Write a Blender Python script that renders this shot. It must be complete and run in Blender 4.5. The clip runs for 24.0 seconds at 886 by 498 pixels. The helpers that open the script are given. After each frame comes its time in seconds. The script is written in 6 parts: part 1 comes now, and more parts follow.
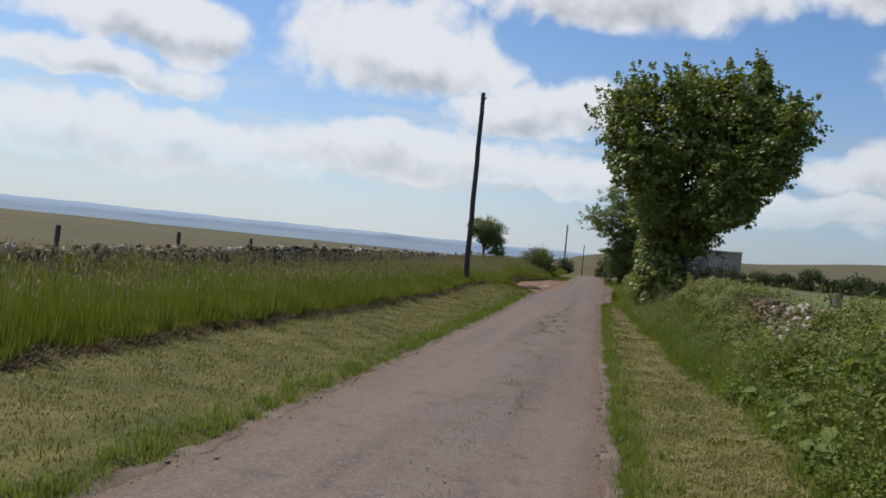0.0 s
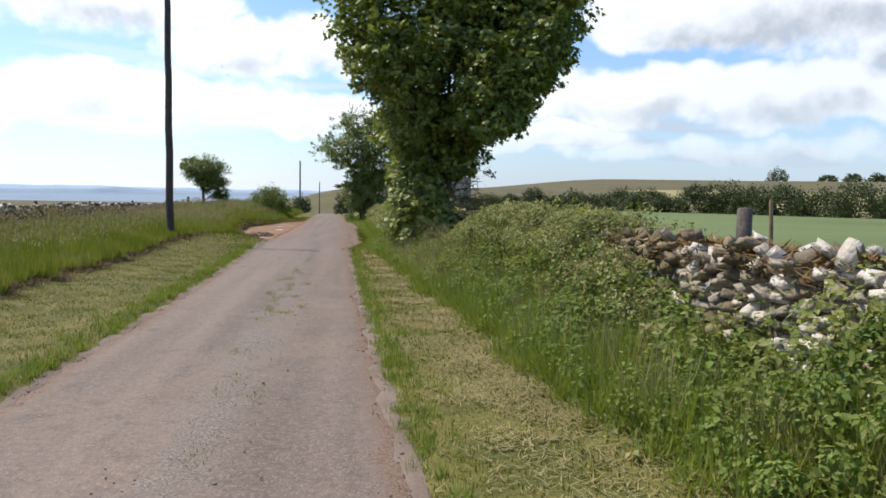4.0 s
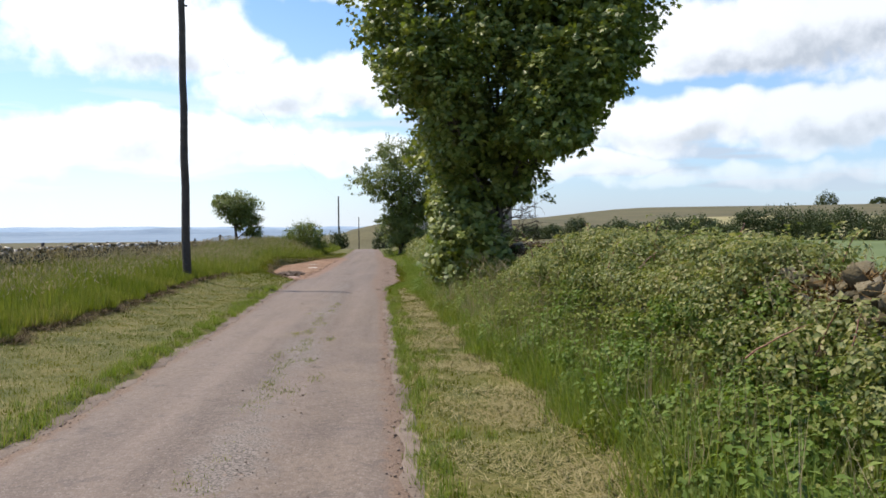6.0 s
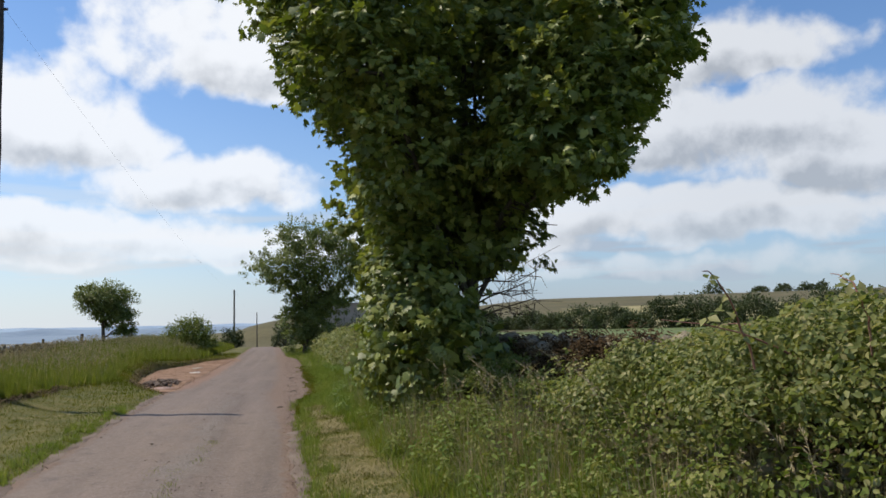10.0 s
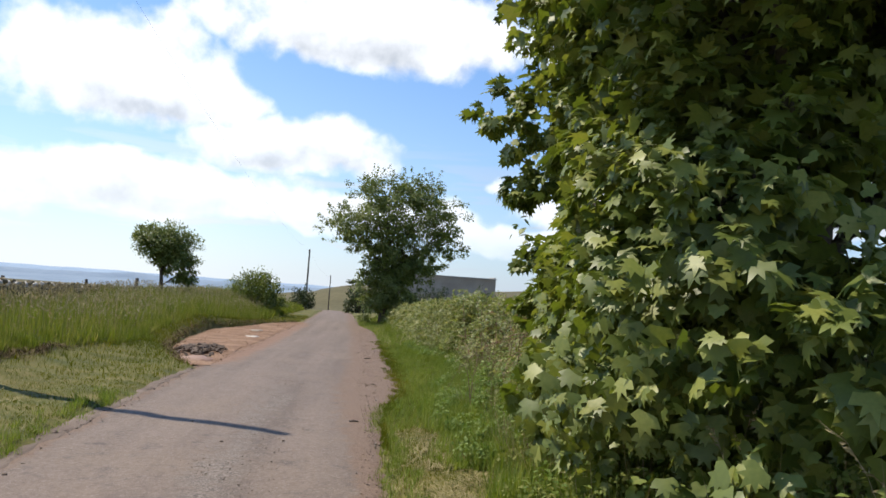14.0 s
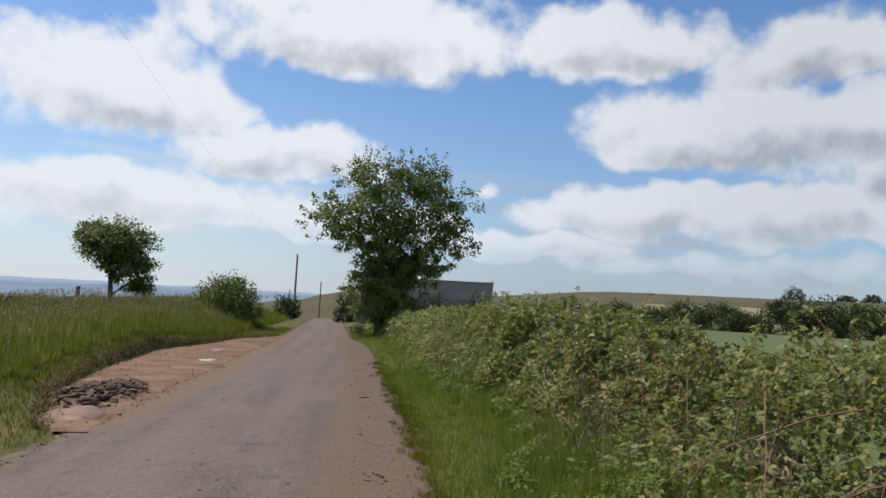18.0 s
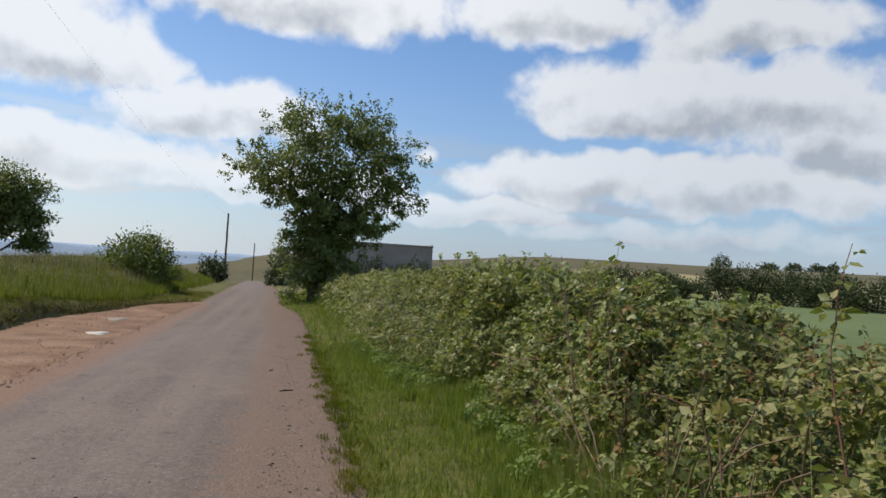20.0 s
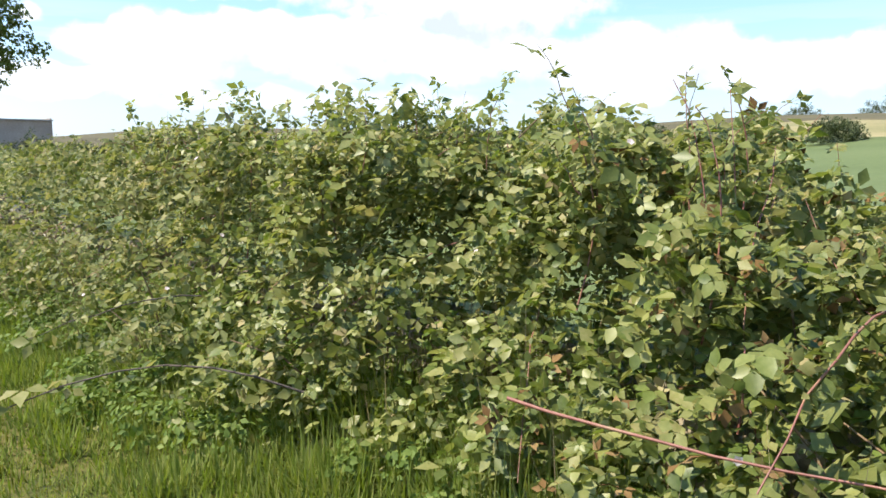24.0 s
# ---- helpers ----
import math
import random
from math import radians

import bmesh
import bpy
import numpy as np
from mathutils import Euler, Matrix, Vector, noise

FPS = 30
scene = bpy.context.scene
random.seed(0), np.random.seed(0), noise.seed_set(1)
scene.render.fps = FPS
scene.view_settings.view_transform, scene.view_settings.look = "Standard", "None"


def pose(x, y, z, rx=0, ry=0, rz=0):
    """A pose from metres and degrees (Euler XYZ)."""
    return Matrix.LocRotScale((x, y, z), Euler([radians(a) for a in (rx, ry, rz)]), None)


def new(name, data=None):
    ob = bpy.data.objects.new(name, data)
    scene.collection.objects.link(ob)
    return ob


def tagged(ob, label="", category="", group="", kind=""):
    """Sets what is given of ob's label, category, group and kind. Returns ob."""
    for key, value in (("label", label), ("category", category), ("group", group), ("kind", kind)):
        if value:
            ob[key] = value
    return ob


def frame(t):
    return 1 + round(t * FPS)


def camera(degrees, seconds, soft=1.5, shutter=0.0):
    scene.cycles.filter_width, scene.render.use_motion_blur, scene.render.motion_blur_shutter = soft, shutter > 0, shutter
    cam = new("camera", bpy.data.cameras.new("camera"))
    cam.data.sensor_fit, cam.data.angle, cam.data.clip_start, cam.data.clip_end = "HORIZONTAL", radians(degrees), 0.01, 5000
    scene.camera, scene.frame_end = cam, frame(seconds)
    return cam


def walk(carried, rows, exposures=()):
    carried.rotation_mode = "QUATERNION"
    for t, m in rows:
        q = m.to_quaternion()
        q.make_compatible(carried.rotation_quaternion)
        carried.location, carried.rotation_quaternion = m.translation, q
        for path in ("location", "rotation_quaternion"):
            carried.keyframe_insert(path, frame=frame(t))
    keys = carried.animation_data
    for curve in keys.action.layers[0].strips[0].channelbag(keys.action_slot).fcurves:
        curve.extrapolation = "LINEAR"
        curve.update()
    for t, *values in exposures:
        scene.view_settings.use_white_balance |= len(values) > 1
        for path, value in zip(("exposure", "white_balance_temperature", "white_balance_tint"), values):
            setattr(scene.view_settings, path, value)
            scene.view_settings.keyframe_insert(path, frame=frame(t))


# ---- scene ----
cam = camera(62.44, 24.0, soft=1.6)
ROWS = [  # t, x, y, z, pitch, roll, yaw
    (0, -0, -0, 1.525, -0.95, -5.52, 14.09),
    (0.5, -0.074, 0.801, 1.499, -3.23, -0.81, 7.5),
    (1, -0.163, 1.62, 1.482, -1.16, -1.67, 8.3),
    (1.5, -0.259, 2.433, 1.461, -3.67, -1.21, 2.09),
    (2, -0.348, 3.263, 1.442, -2.95, -1.55, 1.25),
    (2.5, -0.412, 4.101, 1.426, -4.13, -1.35, -1.9),
    (4.5, -0.429, 7.341, 1.326, -4.61, -0.98, -6.52),
    (5, -0.378, 8.128, 1.308, -3.59, 1.38, -3.56),
    (5.5, -0.362, 8.911, 1.278, -2.17, -1.59, -2.07),
    (6, -0.332, 9.691, 1.255, -2.03, 0.46, -3.37),
    (6.5, -0.339, 10.474, 1.231, -1.61, 1.23, -3.11),
    (7, -0.33, 11.249, 1.204, -1.12, 2.78, -4.15),
    (7.5, -0.344, 12.051, 1.176, -0.58, 1.18, -3.46),
    (8, -0.349, 12.832, 1.156, 0.46, 2.35, -4.35),
    (8.5, -0.389, 13.587, 1.14, 1.44, 0.26, -4.45),
    (9, -0.437, 14.369, 1.124, 3.29, 0.65, -5.93),
    (9.5, -0.505, 15.16, 1.099, 7.44, -1.88, -8.02),
    (10, -0.572, 15.954, 1.072, 5.21, 1.51, -10.99),
    (10.5, -0.651, 16.736, 1.065, 3.35, -1.73, -3.91),
    (11, -0.708, 17.503, 1.063, 2.99, -0.72, -5.32),
    (11.5, -0.747, 18.248, 1.059, 1.55, -2.68, -2.56),
    (13.5, -0.866, 21.464, 0.985, 2.99, -1.76, -4.92),
    (14, -0.899, 22.284, 0.979, 3.34, -3.98, -5.55),
    (14.5, -0.925, 23.106, 0.972, 3.64, -1.28, -6.16),
    (15, -0.967, 23.919, 0.961, 2.62, -3.3, -4.98),
    (15.5, -0.981, 24.729, 0.944, 1.95, -0.44, -5.62),
    (16, -1.002, 25.548, 0.926, 1.57, -4.2, -5.91),
    (16.5, -0.986, 26.357, 0.915, 2.28, -0.9, -6.47),
    (17, -0.988, 27.138, 0.9, 2.65, -4.61, -7.83),
    (17.5, -0.987, 27.93, 0.899, 3.45, -1.85, -8.83),
    (18, -0.99, 28.717, 0.908, 3.79, -2.98, -6.17),
    (18.5, -0.975, 29.516, 0.907, 3.19, -3.16, -8.49),
    (20.5, -0.711, 32.601, 0.857, -0.01, -2.9, -11.91),
    (21, -0.584, 33.347, 0.847, -1.91, -2.47, -13.55),
    (21.5, -0.473, 34.133, 0.828, -3.38, -5.13, -14.86),
    (22, -0.375, 34.876, 0.788, -4.28, -1.74, -11.54),
    (22.5, -0.324, 35.645, 0.75, -5.1, -5.1, -12.38),
    (23, -0.26, 36.32, 0.721, -5.83, -1.42, -19.43),
    (23.5, -0.245, 37.029, 0.717, -6.47, -3.52, -26.88),
    (24, -0.23, 37.739, 0.722, -8.07, -0.53, -38.17),
]
EXPOSURE = [(0, -0.4), (1, -0.12), (2.5, 0.08), (4.5, 0.3), (8, 0.12), (10, -0.16), (11.5, 0.0), (14, 0.2), (16, 0.03), (18, -0.3), (20.5, -0.18), (22, 0.24), (23, 0.5), (24, 0.85)]
walk(cam, [(t, pose(x, y, z, 90 + pitch, roll, yaw)) for t, x, y, z, pitch, roll, yaw in ROWS], EXPOSURE)

# ---- light ----
SUN_FROM = Vector((-5.24, 2.5, 8.9)).normalized()
SUN_EL = math.asin(SUN_FROM.z)
sun = new("sun", bpy.data.lights.new("sun", "SUN"))
sun.data.energy, sun.data.angle, sun.data.color = 5.0, radians(0.6), (1.0, 0.9, 0.74)
sun.matrix_world = Matrix.Translation((0, 0, 60)) @ SUN_FROM.to_track_quat("Z", "Y").to_matrix().to_4x4()



def sky_world():
    w = bpy.data.worlds.new("sky")
    scene.world = w
    w.use_nodes = True
    nt = w.node_tree
    nt.nodes.clear()
    N, L = nt.nodes.new, nt.links.new

    def m(op, a, b=0.0, c=0.0, clamp=False):
        n = N("ShaderNodeMath")
        n.operation, n.use_clamp = op, clamp
        for i, v in enumerate((a, b, c)):
            if isinstance(v, (int, float)):
                n.inputs[i].default_value = v
            else:
                L(v, n.inputs[i])
        return n.outputs[0]

    sky = N("ShaderNodeTexSky")
    sky.sky_type, sky.sun_disc = "NISHITA", False
    sky.sun_elevation = SUN_EL
    sky.sun_rotation = math.atan2(SUN_FROM.x, SUN_FROM.y)
    sky.altitude, sky.air_density, sky.dust_density, sky.ozone_density = 200, 1.0, 0.4, 2.5
    tc = N("ShaderNodeTexCoord")
    sep = N("ShaderNodeSeparateXYZ")
    L(tc.outputs["Generated"], sep.inputs[0])
    X, Y, Z = sep.outputs
    az = m("MULTIPLY", m("ARCTAN2", X, Y), 57.2958)
    el = m("MULTIPLY", m("ARCSINE", Z), 57.2958)
    # a billowing unevenness that frays the banks' outlines
    def billow(shift, scale, detail, rough=0.55):
        v = N("ShaderNodeVectorMath")
        v.operation = "ADD"
        v.inputs[1].default_value = shift
        L(tc.outputs["Generated"], v.inputs[0])
        n = N("ShaderNodeTexNoise")
        n.inputs["Scale"].default_value, n.inputs["Detail"].default_value, n.inputs["Roughness"].default_value = scale, detail, rough
        L(v.outputs[0], n.inputs["Vector"])
        return n

    warp = N("ShaderNodeSeparateColor")
    L(billow((3, 1, 2), 9.0, 3.0).outputs["Color"], warp.inputs[0])
    azw = m("ADD", az, m("MULTIPLY", m("SUBTRACT", warp.outputs[0], 0.5), 9.0))
    elw = m("ADD", el, m("MULTIPLY", m("SUBTRACT", warp.outputs[1], 0.5), 4.5))
    puff = billow((0, 0, 0), 16.0, 6.0, 0.53).outputs[0]
    lit_side = billow((-0.013, 0.004, 0.02), 16.0, 6.0, 0.53).outputs[0]
    total, gaps, under = -1.0, 0.0, 0.0
    for a, e, sa, se, wt in CUMULUS + LOW_BANKS + OVERHEAD:
        dx = m("MULTIPLY", m("SUBTRACT", azw, float(a)), 1.0 / sa)
        dy = m("MULTIPLY", m("SUBTRACT", elw, float(e)), 1.0 / se)
        flat = m("MULTIPLY", dy, m("ADD", 1.15, m("MULTIPLY", m("LESS_THAN", dy, 0.0), 0.35)))
        f = m("SUBTRACT", wt, m("ADD", m("MULTIPLY", dx, dx), m("MULTIPLY", flat, flat)))
        total = m("MAXIMUM", total, f)
        under = m("MAXIMUM", under, m("MULTIPLY", m("MAXIMUM", m("ADD", f, 0.25), 0.0), m("SUBTRACT", 0.25, dy)))
    for a, e, sa, se, wt in GAPS:
        dx = m("MULTIPLY", m("SUBTRACT", azw, float(a)), 1.0 / sa)
        dy = m("MULTIPLY", m("SUBTRACT", elw, float(e)), 1.0 / se)
        d2 = m("ADD", m("MULTIPLY", dx, dx), m("MULTIPLY", dy, dy))
        gaps = m("ADD", gaps, m("MULTIPLY", m("POWER", 2.718, m("MULTIPLY", d2, -1.0)), float(wt)))
    total = m("ADD", m("SUBTRACT", m("MAXIMUM", total, -0.9), gaps), m("MULTIPLY", m("SUBTRACT", puff, 0.5), 3.1))
    cover = N("ShaderNodeMapRange")
    cover.interpolation_type = "SMOOTHSTEP"
    cover.inputs["From Min"].default_value, cover.inputs["From Max"].default_value = -0.55, 0.5
    L(total, cover.inputs["Value"])
    grey = N("ShaderNodeMix")
    grey.data_type = "RGBA"
    shade = N("ShaderNodeMapRange")
    shade.interpolation_type = "SMOOTHSTEP"
    shade.inputs["From Min"].default_value, shade.inputs["From Max"].default_value = 0.1, 1.1
    L(m("ADD", under, m("MULTIPLY", m("SUBTRACT", lit_side, puff), 1.3)), shade.inputs["Value"])
    high = N("ShaderNodeMapRange")
    high.interpolation_type = "SMOOTHSTEP"
    high.inputs["From Min"].default_value, high.inputs["From Max"].default_value = 3.0, 11.0
    high.inputs["To Min"].default_value = 0.55
    L(el, high.inputs["Value"])
    # banks on the side away from the sun show more of their grey
    away = N("ShaderNodeMapRange")
    away.interpolation_type = "SMOOTHSTEP"
    away.inputs["From Min"].default_value, away.inputs["From Max"].default_value = 6.0, 34.0
    away.inputs["To Max"].default_value = 0.36
    L(az, away.inputs["Value"])
    L(m("ADD", m("MULTIPLY", shade.outputs[0], high.outputs[0]), away.outputs[0], clamp=True), grey.inputs["Factor"])
    grey.inputs["A"].default_value = (10.3, 10.6, 11.1, 1)
    grey.inputs["B"].default_value = (4.9, 5.3, 5.9, 1)
    # pale haze low down
    haze = m("POWER", 2.718, m("MULTIPLY", m("MAXIMUM", el, 0.0), -0.112))
    pale = N("ShaderNodeMix")
    pale.data_type = "RGBA"
    # thin flat veils low over the horizon
    veil = N("ShaderNodeCombineXYZ")
    L(m("MULTIPLY", az, 0.045), veil.inputs[0])
    L(m("MULTIPLY", el, 0.38), veil.inputs[1])
    n3 = N("ShaderNodeTexNoise")
    n3.inputs["Scale"].default_value, n3.inputs["Detail"].default_value = 1.6, 5.0
    L(veil.outputs[0], n3.inputs["Vector"])
    thin = N("ShaderNodeMapRange")
    thin.interpolation_type = "SMOOTHSTEP"
    thin.inputs["From Min"].default_value, thin.inputs["From Max"].default_value = 0.34, 0.6
    L(n3.outputs[0], thin.inputs["Value"])
    low = m("POWER", 2.718, m("MULTIPLY", m("MULTIPLY", m("SUBTRACT", el, 4.0), m("SUBTRACT", el, 4.0)), -0.02))
    whiten = m("MAXIMUM", m("MULTIPLY", haze, 0.92), m("MULTIPLY", m("MULTIPLY", thin.outputs[0], low), 0.9))
    L(whiten, pale.inputs["Factor"])
    tint = N("ShaderNodeMix")
    tint.data_type, tint.blend_type = "RGBA", "MULTIPLY"
    tint.inputs["Factor"].default_value = 1.0
    tint.inputs["B"].default_value = (0.98, 1.34, 1.66, 1)
    L(sky.outputs[0], tint.inputs["A"])
    L(tint.outputs["Result"], pale.inputs["A"])
    # the haze is whiter towards the sun
    glow = N("ShaderNodeMix")
    glow.data_type = "RGBA"
    toward = N("ShaderNodeMapRange")
    toward.interpolation_type = "SMOOTHSTEP"
    toward.inputs["From Min"].default_value, toward.inputs["From Max"].default_value = -22.0, 20.0
    L(az, toward.inputs["Value"])
    L(toward.outputs[0], glow.inputs["Factor"])
    glow.inputs["A"].default_value = (8.3, 8.8, 9.3, 1)
    glow.inputs["B"].default_value = (4.9, 5.6, 6.7, 1)
    L(glow.outputs["Result"], pale.inputs["B"])
    mix = N("ShaderNodeMix")
    mix.data_type = "RGBA"
    melt = N("ShaderNodeMapRange")
    melt.interpolation_type = "SMOOTHSTEP"
    melt.inputs["From Min"].default_value, melt.inputs["From Max"].default_value = 0.5, 6.5
    melt.inputs["To Min"].default_value = 0.25
    L(el, melt.inputs["Value"])
    L(m("MULTIPLY", m("MULTIPLY", cover.outputs[0], melt.outputs[0]), m("SUBTRACT", 1.0, m("MULTIPLY", haze, 0.3))), mix.inputs["Factor"])
    L(pale.outputs["Result"], mix.inputs["A"])
    L(grey.outputs["Result"], mix.inputs["B"])
    bg = N("ShaderNodeBackground")
    bg.inputs["Strength"].default_value = 0.1
    L(mix.outputs["Result"], bg.inputs["Color"])
    out = N("ShaderNodeOutputWorld")
    L(bg.outputs[0], out.inputs["Surface"])


# banks of cloud and the blue between: azimuth, elevation, half width, half height (degrees), weight
CUMULUS = [
    (-18.5, 13.3, 9.0, 4.8, 1.1), (-6.8, 9.9, 7.6, 2.8, 1.0), (-1.5, 19.4, 12.5, 4.8, 1.1), (9.2, 8.6, 1.9, 0.9, 0.8), (19, 19.4, 8.0, 3.4, 1.0), (33, 18.0, 8.0, 3.5, 1.0),
    (29.5, 12.6, 14.0, 4.0, 1.2), (20, 7.3, 8.2, 2.8, 1.1), (33.5, 6.6, 9.0, 2.8, 1.2), (45.5, 6.2, 4.0, 2.2, 0.9), (-36, 12.9, 9.2, 2.9, 1.1), (-40, 9.6, 8.5, 1.6, 0.95), (40, 10.5, 8.0, 3.8, 1.2),
]
LOW_BANKS = [(-17.5, 5.9, 12.0, 2.7, 1.15), (-36, 4.8, 13.0, 2.9, 1.05), (13, 4.4, 7.0, 1.5, 0.85), (0, 5.2, 10.0, 1.9, 0.95), (56, 5.8, 14.0, 3.2, 1.1), (30, 3.2, 18.0, 1.4, 0.5)]
OVERHEAD = [(62, 17, 9, 4, 0.8), (95, 20, 16, 6, 0.8), (-62, 16, 12, 5, 0.8), (-100, 24, 18, 6, 0.8), (150, 22, 24, 7, 0.8), (-150, 20, 24, 7, 0.8)]
GAPS = [(8.5, 12.8, 6.0, 3.2, 1.3), (-6.2, 14.6, 2.8, 1.8, 1.0), (-19.5, 13.4, 1.3, 0.8, 0.7), (22, 10.1, 7.5, 0.9, 0.9), (12.2, 10.3, 3, 2.2, 0.9), (-29, 9.5, 3.0, 2.4, 0.7), (63.7, 9.2, 6, 1.2, 1.0), (-31, 17, 6, 2.0, 0.8), (44, 9.0, 2.5, 1.2, 0.6)]
sky_world()


# ---- materials ----
def material(name, stops, scale=4.0, rough=0.85, bump=0.0, bump_scale=60.0, island=0.0, translucent=0.0, fine=None, metal=0.0, spec=0.4, own=0.0):
    """A surface whose colour runs through stops by noise at two scales; island: how far each loose piece differs."""
    mt = bpy.data.materials.new(name)
    mt.use_nodes = True
    nt = mt.node_tree
    nt.nodes.clear()
    N, L = nt.nodes.new, nt.links.new
    geo = N("ShaderNodeNewGeometry")
    big = N("ShaderNodeTexNoise")
    big.inputs["Scale"].default_value, big.inputs["Detail"].default_value = scale, 5.0
    L(geo.outputs["Position"], big.inputs["Vector"])
    small = N("ShaderNodeTexNoise")
    small.inputs["Scale"].default_value, small.inputs["Detail"].default_value = fine or scale * 14, 4.0
    L(geo.outputs["Position"], small.inputs["Vector"])

    def m(op, a, b):
        n = N("ShaderNodeMath")
        n.operation = op
        for i, v in enumerate((a, b)):
            if isinstance(v, (int, float)):
                n.inputs[i].default_value = v
            else:
                L(v, n.inputs[i])
        return n.outputs[0]

    f = m("ADD", m("MULTIPLY", big.outputs[0], 0.6), m("MULTIPLY", small.outputs[0], 0.4))
    f = m("ADD", m("MULTIPLY", m("SUBTRACT", f, 0.5), 2.0), 0.5)
    if island:
        rnd = geo.outputs["Random Per Island"]
        f = m("ADD", m("MULTIPLY", f, 1 - island), m("MULTIPLY", rnd, island))
    if own:
        f = m("ADD", f, m("MULTIPLY", m("SUBTRACT", N("ShaderNodeObjectInfo").outputs["Random"], 0.5), own))
    ramp = N("ShaderNodeValToRGB")
    els = ramp.color_ramp.elements
    while len(els) < len(stops):
        els.new(0.5)
    for e, (at, col) in zip(els, stops):
        e.position, e.color = at, (*col, 1)
    L(f, ramp.inputs[0])
    bs = N("ShaderNodeBsdfPrincipled")
    bs.inputs["Roughness"].default_value, bs.inputs["Metallic"].default_value = rough, metal
    bs.inputs["Specular IOR Level"].default_value = spec
    L(ramp.outputs[0], bs.inputs["Base Color"])
    if bump:
        bn = N("ShaderNodeTexNoise")
        bn.inputs["Scale"].default_value, bn.inputs["Detail"].default_value = bump_scale, 6.0
        L(geo.outputs["Position"], bn.inputs["Vector"])
        bp = N("ShaderNodeBump")
        bp.inputs["Strength"].default_value, bp.inputs["Distance"].default_value = bump, 0.02
        L(bn.outputs[0], bp.inputs["Height"])
        L(bp.outputs[0], bs.inputs["Normal"])
    out = N("ShaderNodeOutputMaterial")
    if translucent:
        tr = N("ShaderNodeBsdfTranslucent")
        hs = N("ShaderNodeHueSaturation")
        hs.inputs["Saturation"].default_value, hs.inputs["Value"].default_value = 1.15, 1.5
        L(ramp.outputs[0], hs.inputs["Color"])
        L(hs.outputs[0], tr.inputs["Color"])
        mx = N("ShaderNodeMixShader")
        mx.inputs[0].default_value = translucent
        L(bs.outputs[0], mx.inputs[1])
        L(tr.outputs[0], mx.inputs[2])
        L(mx.outputs[0], out.inputs[0])
    else:
        L(bs.outputs[0], out.inputs[0])
    return mt


